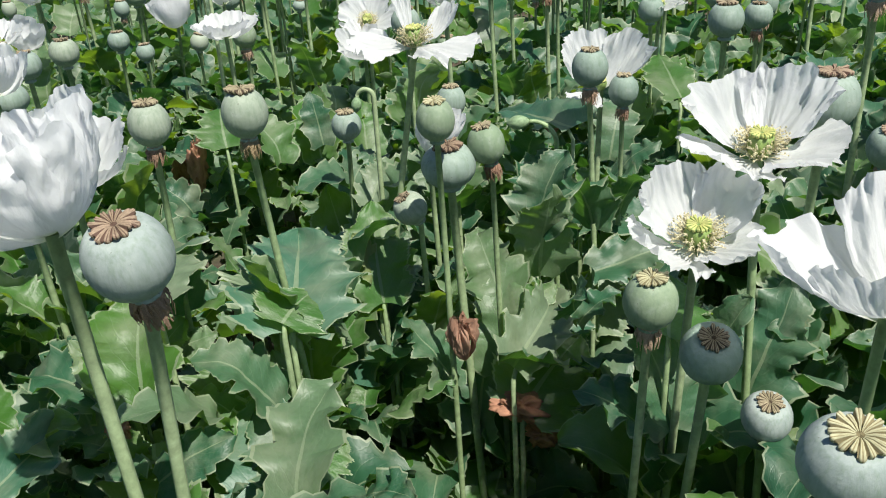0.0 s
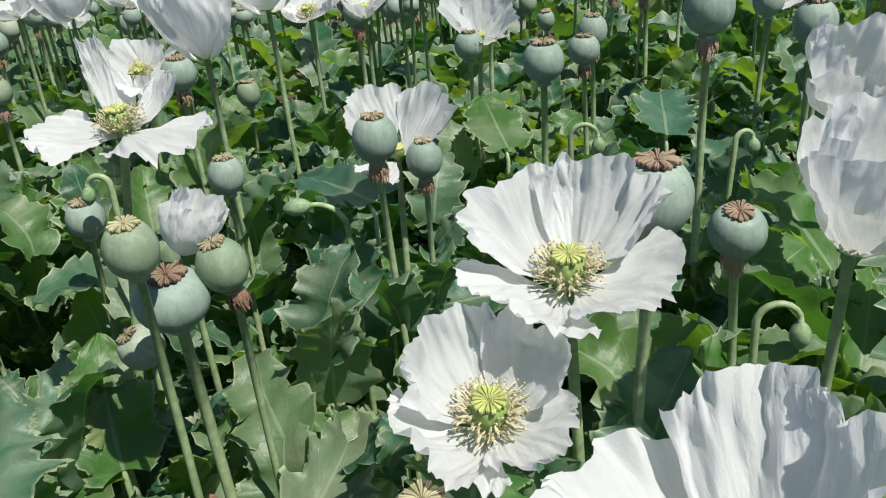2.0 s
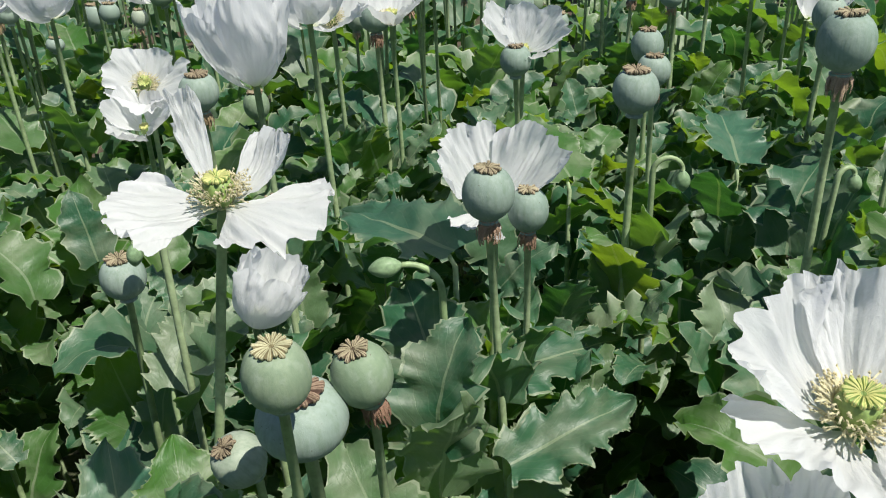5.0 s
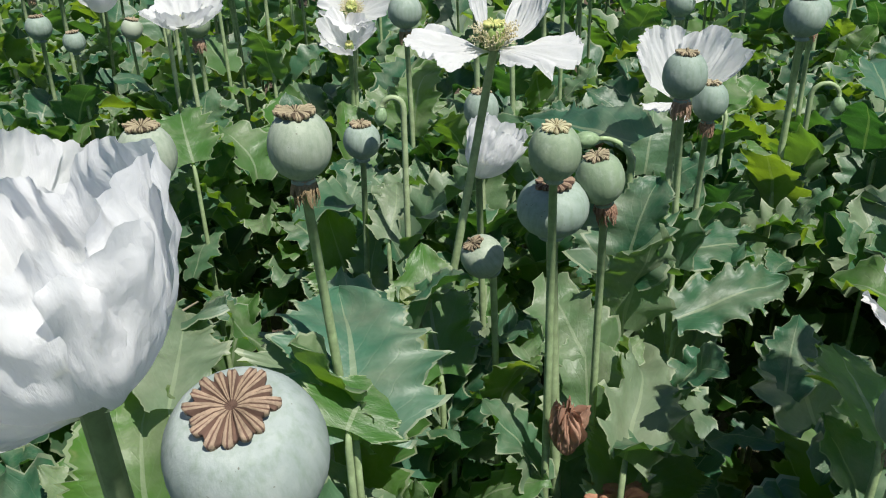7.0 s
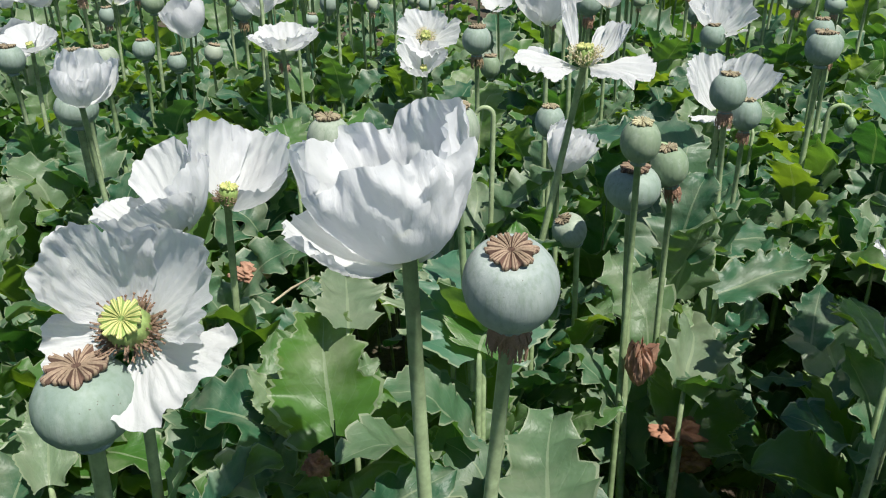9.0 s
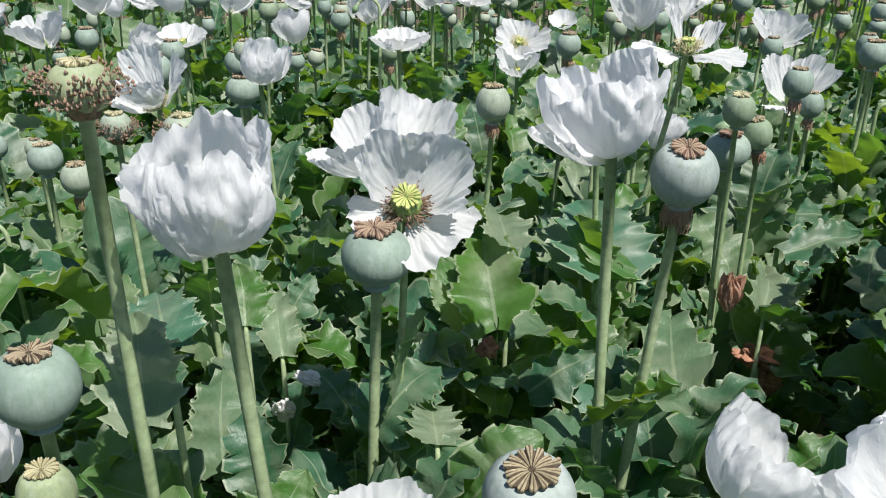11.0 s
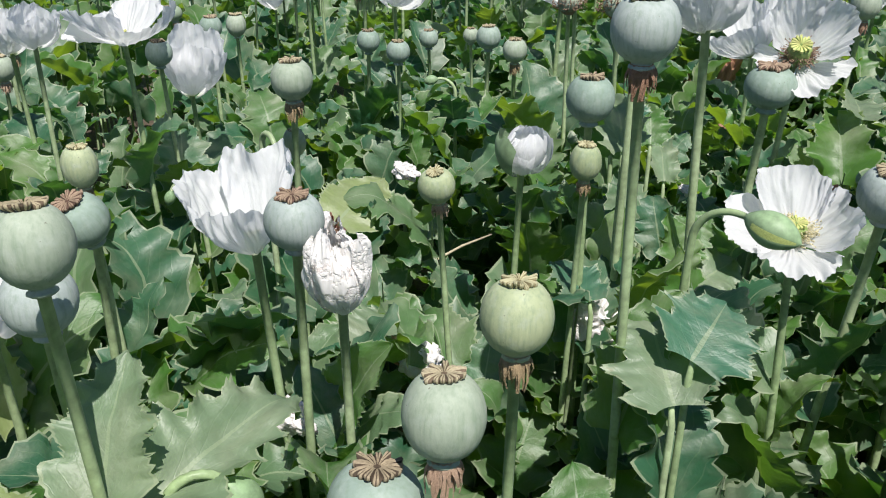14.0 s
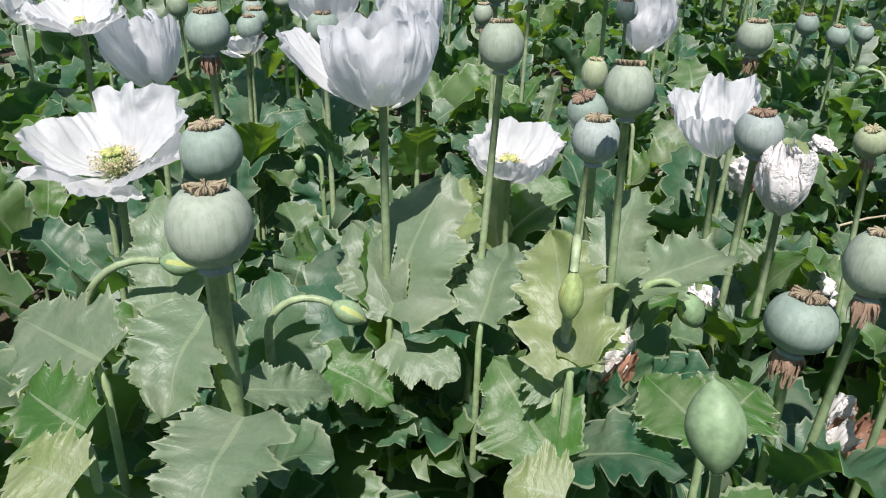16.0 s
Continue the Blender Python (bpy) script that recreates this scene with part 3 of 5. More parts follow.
def leaves_on(owner, line, rng, count, low, high, size, meshes=None, turn=None):
    """Clasping leaves up the stem, turned by the golden angle, small and steep at the top."""
    meshes = meshes or LEAVES
    turn = rng.uniform(0, 360) if turn is None else turn
    for n in range(count):
        f = n / max(1, count - 1)
        z = low + (high - low) * f + rng.uniform(-0.02, 0.02)
        p = on_line(line, z)
        turn += 137.5 + rng.uniform(-25, 25)
        long = size * (1.12 - 0.38 * f) * rng.uniform(0.8, 1.2)
        mid = (p.x - 0.55 * long * math.sin(radians(turn)), p.y + 0.55 * long * math.cos(radians(turn)))
        if any(math.hypot(mid[0] - g[0], mid[1] - g[1]) < 0.065 for g in GAPS) and z > 0.55:
            continue
        if any(math.hypot(mid[0] - g[0], mid[1] - g[1] + 0.03) < 0.075 and z > g[2] - 0.10 for g in SCRAPS):
            continue
        rise = 36 + 32 * f + rng.uniform(-20, 16)
        m = pose(p.x, p.y, p.z, rise, 0, turn) @ pose(0, 0.003, 0, 0, rng.uniform(-18, 18), 0) @ Matrix.Diagonal((long * rng.uniform(0.9, 1.25), long, long, 1))
        part("leaf", rng.choice(meshes), owner, m)


def aim(tilt, toward):
    """Leans an upright thing by tilt degrees towards a compass direction (0 is +y, 90 is +x)."""
    a = radians(toward)
    return Matrix.Rotation(radians(tilt), 4, Vector((-math.cos(a), math.sin(a), 0)).normalized())


SERIAL = [0]


def foot_of(x, y, z, foot, rng):
    if foot is None:
        return Vector((x + rng.uniform(-0.03, 0.03), y + rng.uniform(-0.03, 0.03), 0))
    return Vector((x + foot[0], y + foot[1], 0))


def poppy_pod(x, y, z, wide, skin="grey", crown="tan", shape=1, husk="", tilt=0.0, toward=180.0, foot=None, leaves=6, leaf_top=0.0, label="", fine=True, crown_size=1.0, thick=None):
    """A plant with a seed capsule; x, y, z is the middle of its crown."""
    SERIAL[0] += 1
    rng = random.Random(SERIAL[0] * 7919)
    words = {"grey": "grey-green", "green": "deep green", "pale": "pale green", "lime": "young lime-green", "blue": "blue-grey"}[skin]
    fine = fine and not (y > 1.95 and crown in ("dark", "tan"))
    ray = {"tan": "tan", "red": "russet", "dark": "dark brown", "lime": "yellowish"}[crown]
    base = foot_of(x, y, z, foot, rng)
    owner = thing(label or f"poppy plant with {words} round seed capsule and {ray} crown", base.x, base.y)
    mesh, low = PODS[skin, shape] if fine else PODS_FAR[skin, shape]
    place = Matrix.Translation((x, y, z)) @ aim(tilt, toward) @ pose(0, 0, 0, 0, 0, rng.uniform(0, 360)) @ Matrix.Scale(wide, 4)
    pod = part("capsule", mesh, owner, place, f"{words} waxy capsule")
    part("crown", CROWNS[crown, rng.choice((0, 0, 1, 2))] if fine else CROWNS_FAR[crown], pod, place @ Matrix.Scale(crown_size, 4), f"{ray} rayed crown")
    head = place @ Vector((0, 0, low + 0.02))
    if husk == "fringe":
        part("stamen_fringe", STAMENS["brown"], pod, place @ Matrix.Translation((0, 0, low + 0.02)) @ Matrix.Scale(0.74, 4), "fading brown stamens")
    elif husk:
        part("dried_fringe", HUSKS[husk, rng.randrange(3)], pod, place @ Matrix.Translation((0, 0, low + 0.04)), "ragged dried stamen remains")
    line = stem_line(base, head, rng.uniform(-0.012, 0.012))
    stem_part(owner, line, thick or max(0.0028, 0.082 * wide))
    if leaves:
        high = leaf_top or min(0.82, z - 0.19)
        leaves_on(owner, line, rng, leaves, 0.50, high, 0.132, LEAVES if fine else LEAVES_MID)
    return owner


def flower_head(owner, place, span, form, rng, petals=None, fine=True):
    """Four petals, two outside and two inside, round the ovary; place is the flower's seat."""
    start, end, half, bend, fold, reach = {
        "bare": (74, 90, 34, 1.0, 0.12, 0.54),
        "withered": (62, -24, 50, 0.8, 0.13, 1.0),
        "flat": (74, 90, 34, 1.0, 0.15, 0.54),
        "bowl": (80, 40, 56, 0.9, 0.15, 0.55),
        "cup": (66, -6, 62, 0.8, 0.085, 0.84),
        "tulip": (58, -4, 62, 0.8, 0.10, 0.88),
        "globe": (90, -42, 76, 0.8, 0.025, 1.02),
        "fan": (66, 22, 50, 0.7, 0.13, 0.72),
    }[form]
    if form == "cup" and rng.random() < 0.4:
        start, end, reach = 88, -15, 0.90
    long = span * reach
    turn = rng.uniform(0, 90)
    cols, rows = (62, 20) if fine else (30, 13)
    if form == "bare":
        return
    if petals:
        for n, (round_by, first, last, wide, size) in enumerate(petals):
            mesh = petal_mesh(rng.randrange(10**6), first, last, wide, CRUMPLE if form == "withered" else PETAL, fold, 0.8, cols, rows)
            m = place @ Matrix.Translation((0, 0, 0.003 * (n % 2))) @ pose(0, 0, 0, 0, 0, round_by) @ Matrix.Scale(size, 4)
            part("petal", mesh, owner, m, "" if n else "wrinkled dying petal with rosy creases" if form == "withered" else "thin crinkled white petal")
        return
    for n in range(4):
        inner = n >= 2
        mesh = petal_mesh(rng.randrange(10**6), start - (5 if inner else 0) + rng.uniform(-5, 5), end - (6 if inner else 0) + rng.uniform(-9, 9), half * rng.uniform(0.9, 1.08), PETAL, fold, bend, cols, rows)
        m = place @ Matrix.Translation((0, 0, (0.004 if inner else 0.0))) @ pose(0, 0, 0, 0, 0, turn + 180 * (n % 2) + 90 * inner + rng.uniform(-8, 8)) @ Matrix.Scale(long * rng.uniform(0.84, 1.08), 4)
        part("petal", mesh, owner, m, "" if n else "thin crinkled white petal")


def poppy_flower(x, y, z, span, form="bowl", tilt=15.0, toward=190.0, foot=None, leaves=6, stamens="cream", label="", fine=True, thick=0.0032, core=0.017, petals=None):
    """A plant in flower; x, y, z is the middle of the flower's ovary."""
    SERIAL[0] += 1
    rng = random.Random(SERIAL[0] * 7919)
    base = foot_of(x, y, z, foot, rng)
    words = {"withered": "crumpled white and pink dying flower", "flat": "wide open flat white flower", "bowl": "open bowl-shaped white flower and yellow-green ovary", "cup": "cup-shaped white flower", "tulip": "half-closed upright white flower", "bare": "lime ovary ringed by fading stamens, its petals fallen", "fan": "loosely fanned white flower", "globe": "white flower just breaking from its bud"}[form]
    owner = thing(label or f"poppy plant bearing a {words}", base.x, base.y)
    axis = aim(tilt, toward)
    place = Matrix.Translation((x, y, z)) @ axis @ Matrix.Translation((0, 0, -0.012))
    flower_head(owner, place, span, form, rng, petals, fine and y < 1.6)
    seat = place @ Matrix.Translation((0, 0, 0.002)) @ Matrix.Scale(core if stamens else core * 0.7, 4)
    ovary = part("ovary", OVARY_MESH, owner, seat, "yellow-green ribbed ovary")
    part("stigma", STIGMA_MESH if stamens else STIGMA_COARSE, ovary, seat @ Matrix.Translation((0, 0, 1.0)))
    if stamens:
        part("stamen_ring", STAMENS[stamens], owner, seat @ Matrix.Scale(0.72 if form == "bare" else 0.8 if stamens == "brown" else 1.0, 4), "cream stamens" if stamens == "cream" else "withered brown stamens")
    if form == "globe":
        shell = petal_mesh(99, 90, -24, 66, BUD, 0.02, 0.85, 20, 12)
        part("sepal", shell, owner, place @ pose(0, 0, -0.003, 0, 0, 205) @ Matrix.Scale(span * 1.04, 4), "loose green sepal")
    line = stem_line(base, place @ Vector((0, 0, 0.003)), rng.uniform(-0.012, 0.012))
    stem_part(owner, line, thick)
    if leaves:
        leaves_on(owner, line, rng, leaves, 0.50, min(0.82, z - 0.19), 0.132, LEAVES if fine else LEAVES_MID)
    return owner


def poppy_bud(x, y, z, wide=0.016, toward=180.0, drop=60.0, hook=0.035, foot=None, leaves=3, kind=0, label="", upright=False, fine=True, slim=1.0):
    """A plant with an unopened bud on a bent stalk; x, y, z is where the stalk meets the bud."""
    SERIAL[0] += 1
    rng = random.Random(SERIAL[0] * 7919)
    a = radians(toward)
    out = Vector((math.sin(a), math.cos(a), 0))
    tip = Vector((x, y, z))
    if upright:
        base = foot_of(x, y, z, foot, rng)
        owner = thing(label or "poppy plant with an upright closed green bud", base.x, base.y)
        line = stem_line(base, tip, rng.uniform(-0.01, 0.01))
        place = Matrix.Translation((x, y, z)) @ aim(drop, toward) @ Matrix.Rotation(math.pi, 4, "X") @ Matrix.Scale(wide, 4)
    else:
        back_at = tip - out * hook
        base = foot_of(back_at.x, back_at.y, z, foot, rng)
        owner = thing(label or "poppy plant with a nodding green bud on a hooked stalk", base.x, base.y)
        total = radians(90 + drop)
        round_by = hook / (1 - math.cos(total))
        bend = [back_at + out * round_by * (1 - math.cos(b)) + Vector((0, 0, round_by * math.sin(b))) for b in (total * k / 9 for k in range(10))]
        shift = tip - bend[-1]
        bend = [p + shift for p in bend]
        line = stem_line(base, bend[0], rng.uniform(-0.01, 0.01)) + bend[1:]
        way = Vector((out.x * math.cos(radians(drop)), out.y * math.cos(radians(drop)), -math.sin(radians(drop))))
        place = Matrix.Translation(tip) @ way.to_track_quat("-Z", "Y").to_matrix().to_4x4() @ pose(0, 0, 0, 0, 0, rng.uniform(0, 180)) @ Matrix.Scale(wide, 4)
    part("bud", BUDS[kind], owner, place @ Matrix.Diagonal((1, 1, slim, 1)), "closed green bud")
    n = len(line)
    local = [p - base for p in line]
    verts, faces = tube(local, [0.0040 - 0.0016 * i / (n - 1) for i in range(n)])
    part("stem", sheet("stem", verts, faces, STEM), owner, owner.matrix_basis.copy())
    if leaves:
        leaves_on(owner, line[:12], rng, leaves, 0.45, min(0.82, z - 0.10), 0.15, LEAVES if fine else LEAVES_MID)
    return owner


def show_leaf(owner, base, tip, wide, mesh, face=(0.1, -0.5, 0.85)):
    """One leaf of a plant from its clasping base to its tip, its upper side turned to face."""
    b, t = Vector(base), Vector(tip)
    long = (t - b).length
    y = (t - b).normalized()
    x = y.cross(Vector(face)).normalized()
    m = Matrix((x, y, x.cross(y))).transposed().to_4x4()
    part("leaf", mesh, owner, Matrix.Translation(b) @ m @ Matrix.Diagonal((wide / 0.66, long * 1.06, long * 0.9, 1)))


def broad_leaf(bx, by, bz, tx, ty, tz, wide, kind=0, tone="", face=(0.1, -0.5, 0.85)):
    """A leafy plant with one broad leaf that stands out."""
    SERIAL[0] += 1
    rng = random.Random(SERIAL[0] * 7919)
    # green, teal and pale carry backlight, shade and sunlight in their colour
    words = {"": "grey-green", "green": "backlit green", "teal": "blue-green", "pale": "pale sunlit waxy grey-green", "lime": "pale yellow-green"}[tone]
    owner = thing(f"poppy plant with one broad wavy {words} leaf standing out", bx, by)
    line = stem_line(Vector((bx, by, 0)), Vector((bx, by, bz - 0.016)), 0.0, 6)
    rib = Vector((tx - bx, ty - by, tz - bz))
    local = [p - owner.matrix_basis.translation for p in (*line, Vector((bx, by, bz - 0.004)) + rib * 0.06, Vector((bx, by, bz - 0.003)) + rib * 0.25)]
    verts, faces = tube(local, [0.0048, 0.0046, 0.0042, 0.0036, 0.0030, 0.0026, 0.0019, 0.0005])
    part("stem", sheet("stem", verts, faces, STEM), owner, owner.matrix_basis.copy())
    show_leaf(owner, (bx, by, bz), (tx, ty, tz), wide, FLATTER[kind, tone], face)
    leaves_on(owner, line, rng, 3, 0.40, bz - 0.14, 0.14)


def leafy_plant(x, y, tall, count, size, rng, fine=True):
    """A plant that shows leaves only."""
    owner = thing("leafy grey-green poppy plant with toothed wavy leaves", x, y)
    line = stem_line(Vector((x, y, 0)), Vector((x + rng.uniform(-0.03, 0.03), y + rng.uniform(-0.03, 0.03), tall)), 0.0, 6)
    local = [p - owner.matrix_basis.translation for p in line]
    verts, faces = tube(local, [0.0060, 0.0056, 0.0050, 0.0042, 0.0028, 0.0006])
    part("stem", sheet("stem", verts, faces, STEM), owner, owner.matrix_basis.copy())
    leaves_on(owner, line, rng, count, 0.35, tall, size, LEAVES if fine else LEAVES_MID)
    return owner


# ---- ground ----
def ground():
    """One sheet of soil that reaches the horizon, finely furrowed near the path."""
    ticks = [-900, -200, -60, -20, -9, -6] + [-4 + 0.25 * n for n in range(37)] + [6, 9, 20, 60, 200, 900]
    verts = []
    for y in ticks:
        for x in ticks:
            near = max(0.0, 1 - (abs(x) + abs(y)) / 14)
            verts.append((x, y, 0.035 * near * (noise.noise((x * 1.9, y * 1.9, 0)) + 0.5 * noise.noise((x * 5, y * 5, 2))) - 0.02))
    ob = new("ground", sheet("ground", verts, grid_faces(len(ticks), len(ticks)), SOIL))
    return tagged(ob, "dark crumbly field soil under the poppies", "ground", kind="structure")


ground()

# ---- poppies in the first stretch ----
poppy_pod(0.445, 1.099, 1.052, 0.0335, "green", "lime", 2, foot=(-0.006, 0.0), tilt=6, label="poppy plant with ribbed green capsule and pale yellow crown")
poppy_pod(0.450, 1.131, 1.001, 0.049, "grey", "red", 0, foot=(0.05, -0.007), tilt=8, label="poppy plant with broad grey-green capsule and scarred skin")
poppy_pod(0.480, 1.144, 1.015, 0.034, "green", "tan", 2, "red", foot=(0.021, 0.0), tilt=12, toward=260)
poppy_pod(0.293, 1.398, 0.955, 0.038, "grey", "tan", 1, foot=(-0.034, 0.0))
poppy_pod(0.416, 1.473, 0.963, 0.039, "grey", "tan", 2, foot=(0.011, 0.0))
poppy_pod(0.583, 1.313, 1.040, 0.038, "grey", "tan", 2, "red", foot=(0.05, -0.02))
poppy_pod(0.623, 1.359, 1.000, 0.034, "grey", "tan", 2, "red", foot=(0.0, 0.0))
poppy_pod(0.756, 1.493, 1.048, 0.044, "grey", "dark", 1, foot=(0.0, 0.0))
poppy_pod(0.397, 1.175, 0.935, 0.034, "pale", "dark", 1, tilt=30, toward=250)
poppy_pod(0.294, 1.069, 1.074, 0.0375, "pale", "tan", 2, "pale", foot=(0.064, 0.016), crown_size=1.15)
poppy_pod(0.189, 1.111, 1.054, 0.037, "pale", "tan", 2, "red", foot=(-0.045, 0.0))
poppy_pod(0.319, 0.805, 1.077, 0.048, "blue", "red", 1, "red", tilt=14, toward=185, foot=(-0.07, 0.024), crown_size=0.98, label="poppy plant with large blue-grey capsule over a russet ragged collar")
poppy_pod(0.746, 1.071, 1.072, 0.0437, "grey", "red", 2, tilt=5, crown_size=1.05, label="poppy plant with pale grey-green capsule and russet crown")
poppy_pod(0.833, 1.160, 0.996, 0.040, "grey", "red", 1, "red", tilt=14, toward=200, foot=(0.05, -0.02))
poppy_pod(0.886, 1.385, 1.112, 0.0445, "grey", "tan", 2, "red", foot=(0.014, 0.0))
poppy_pod(1.025, 1.466, 1.072, 0.043, "grey", "dark", 2, foot=(0.008, 0.0))
poppy_pod(0.700, 1.760, 1.012, 0.040, "grey", "dark", 1)
poppy_pod(0.868, 1.760, 1.020, 0.041, "grey", "dark", 2, "red")
poppy_pod(0.830, 1.640, 1.020, 0.038, "grey", "dark", 1, "red")
poppy_pod(0.752, 1.971, 1.040, 0.044, "grey", "dark", 2, "red")
poppy_pod(0.542, 1.999, 1.030, 0.046, "grey", "dark", 1, "red")
poppy_pod(1.111, 1.769, 1.040, 0.042, "grey", "dark", 2)
poppy_pod(0.328, 1.694, 1.024, 0.044, "grey", "dark", 1, "pale")
poppy_pod(0.605, 0.940, 0.972, 0.037, "green", "lime", 2, "red", tilt=4, leaf_top=0.66)
poppy_pod(0.643, 0.917, 0.940, 0.042, "grey", "tan", 1, tilt=24, toward=185, foot=(-0.05, 0.03), leaf_top=0.66)
poppy_pod(0.690, 0.935, 0.876, 0.036, "blue", "tan", 1, tilt=14, leaf_top=0.66)
poppy_pod(0.662, 0.735, 1.010, 0.042, "blue", "lime", 1, tilt=14, crown_size=1.08, leaf_top=0.66)

poppy_flower(0.414, 1.218, 1.082, 0.136, "flat", 5, 190, foot=(-0.19, 0.02), label="poppy plant bearing a star-like white flower with loose petals", petals=((188, 80, 86, 50, 0.064), (122, 48, 6, 22, 0.070), (35, 68, 36, 34, 0.056), (322, 84, 92, 52, 0.066)))
poppy_flower(0.248, 1.797, 0.992, 0.110, "bowl", 42, 175)
poppy_flower(0.245, 1.760, 0.950, 0.080, "fan", 30, 180, stamens="")
poppy_flower(0.690, 1.035, 1.031, 0.134, "bowl", 10, 186, foot=(0.05, 0.0), core=0.019, label="poppy plant bearing a large open white flower with yellow ovary", petals=((132, 66, 22, 60, 0.072), (50, 64, 20, 60, 0.075), (218, 84, 48, 60, 0.060), (318, 84, 52, 60, 0.060)))
poppy_flower(0.641, 0.984, 0.983, 0.122, "bowl", 14, 190, core=0.019, label="poppy plant bearing a large bowl-shaped white flower with cream stamens", petals=((128, 68, 18, 64, 0.067), (38, 64, 12, 56, 0.064), (218, 82, 46, 60, 0.056), (312, 80, 42, 56, 0.050)))
poppy_flower(0.600, 1.375, 0.990, 0.105, "fan", 18, 170, stamens="", foot=(0.0, 0.0), petals=((140, 58, 24, 58, 0.078), (32, 56, 20, 56, 0.078), (235, 82, 70, 36, 0.045)))
poppy_flower(0.706, 0.835, 1.018, 0.115, "fan", 18, 335, stamens="", label="poppy plant bearing a ragged upright white flower", core=0.010, petals=((54, 54, 6, 46, 0.084), (10, 62, 10, 40, 0.078), (146, 64, 32, 58, 0.078), (244, 80, 22, 58, 0.058)))
poppy_flower(0.800, 0.830, 0.965, 0.120, "bowl", 20, 200, stamens="")
poppy_flower(0.840, 1.030, 1.040, 0.105, "cup", 12, 120)
poppy_flower(0.980, 1.300, 1.024, 0.105, "cup", 20, 190)
poppy_flower(0.410, 1.310, 0.945, 0.074, "cup", 26, 80, stamens="")
poppy_flower(0.410, 1.510, 1.068, 0.118, "cup", 8, 240, stamens="", label="poppy plant bearing a tall cup-shaped white flower")
poppy_flower(0.459, 1.645, 1.090, 0.085, "cup", 8, 200, stamens="")
poppy_flower(0.480, 1.870, 1.040, 0.100, "bowl", 20, 200)
poppy_flower(0.560, 1.900, 1.030, 0.090, "fan", 12, 160)
poppy_flower(0.720, 1.800, 1.000, 0.105, "fan", 30, 180, stamens="")
poppy_flower(1.082, 1.561, 1.060, 0.110, "cup", 10, 200, stamens="")
poppy_flower(1.180, 1.640, 1.060, 0.110, "cup", 10, 160, stamens="")
poppy_flower(0.029, 1.725, 0.998, 0.110, "bowl", 8, 180, stamens="")

poppy_bud(0.519, 1.337, 0.958, 0.0175, 275, 6, 0.03)
poppy_bud(0.818, 1.511, 0.938, 0.0155, 100, 86, 0.03)
poppy_bud(0.890, 1.165, 0.900, 0.0165, 100, 86, 0.032)
poppy_bud(0.970, 1.459, 0.940, 0.014, 80, 80, 0.02)
poppy_bud(0.318, 1.365, 0.985, 0.013, 270, 80, 0.02)

# ---- poppies in the middle stretch ----
poppy_pod(0.098, 0.812, 1.008, 0.055, "grey", "red", 0, foot=(-0.04, 0.0), crown_size=1.15)
poppy_pod(-0.177, 1.444, 0.992, 0.052, "grey", "dark", 0, foot=(0.02, 0.0))
poppy_pod(-0.296, 1.145, 0.948, 0.040, "pale", "tan", 1, "pale")
poppy_pod(-0.362, 1.200, 0.955, 0.042, "grey", "tan", 1)
poppy_pod(-0.010, 0.618, 1.166, 0.030, "lime", "lime", 0, "fringe", foot=(0.007, 0.004), thick=0.0035, label="tall poppy plant with lime capsule ringed by fading stamens")
poppy_pod(0.201, 0.560, 0.992, 0.046, "blue", "tan", 1, foot=(-0.067, 0.017), tilt=10)
poppy_pod(0.270, 0.626, 0.903, 0.051, "grey", "red", 0, tilt=14)
poppy_pod(-0.033, 0.561, 0.982, 0.0275, "lime", "lime", 3, "pale", foot=(0.0, 0.0), label="poppy plant with small fluted unripe capsule")
poppy_pod(-0.144, 0.491, 0.965, 0.032, "lime", "lime", 1, "red", foot=(0.05, 0.03), tilt=14)
poppy_pod(0.037, 0.381, 1.132, 0.041, "blue", "tan", 1, "red", foot=(0.03, 0.008), crown_size=1.2, label="tall poppy plant with blue-green capsule and shaggy russet collar")
poppy_pod(-0.037, 0.578, 1.036, 0.042, "grey", "dark", 1, foot=(0.01, 0.01))
poppy_pod(-0.438, 1.012, 0.958, 0.036, "grey", "tan", 1)
poppy_pod(-0.523, 1.075, 0.957, 0.038, "grey", "dark", 1)
poppy_pod(-0.311, 1.455, 1.019, 0.050, "grey", "dark", 1, "pale")
poppy_pod(-0.352, 1.640, 1.012, 0.042, "grey", "dark", 1)
poppy_pod(-0.215, 1.560, 1.010, 0.044, "grey", "dark", 1)
poppy_pod(-0.250, 1.720, 0.995, 0.048, "pale", "dark", 1)
poppy_pod(-0.192, 1.883, 0.950, 0.034, "grey", "dark", 1)
poppy_pod(-0.266, 1.933, 0.965, 0.040, "grey", "dark", 1)
poppy_pod(-0.297, 2.101, 1.025, 0.044, "green", "dark", 1)
poppy_pod(-0.165, 2.273, 0.985, 0.048, "grey", "dark", 1, "pale")
poppy_pod(-0.139, 2.413, 1.010, 0.046, "grey", "dark", 1, "pale")
poppy_pod(-0.225, 2.390, 1.000, 0.038, "grey", "dark", 2)
poppy_pod(-0.320, 2.322, 1.000, 0.034, "green", "dark", 1)
poppy_pod(-0.597, 1.849, 1.000, 0.046, "grey", "dark", 1)
poppy_pod(-0.514, 2.281, 1.030, 0.048, "grey", "dark", 0, "red")
poppy_pod(-0.444, 1.327, 0.925, 0.030, "pale", "dark", 1)
poppy_pod(-0.599, 1.478, 0.885, 0.040, "grey", "dark", 1)
poppy_pod(-0.175, 1.004, 1.045, 0.030, "pale", "lime", 1, "fringe")
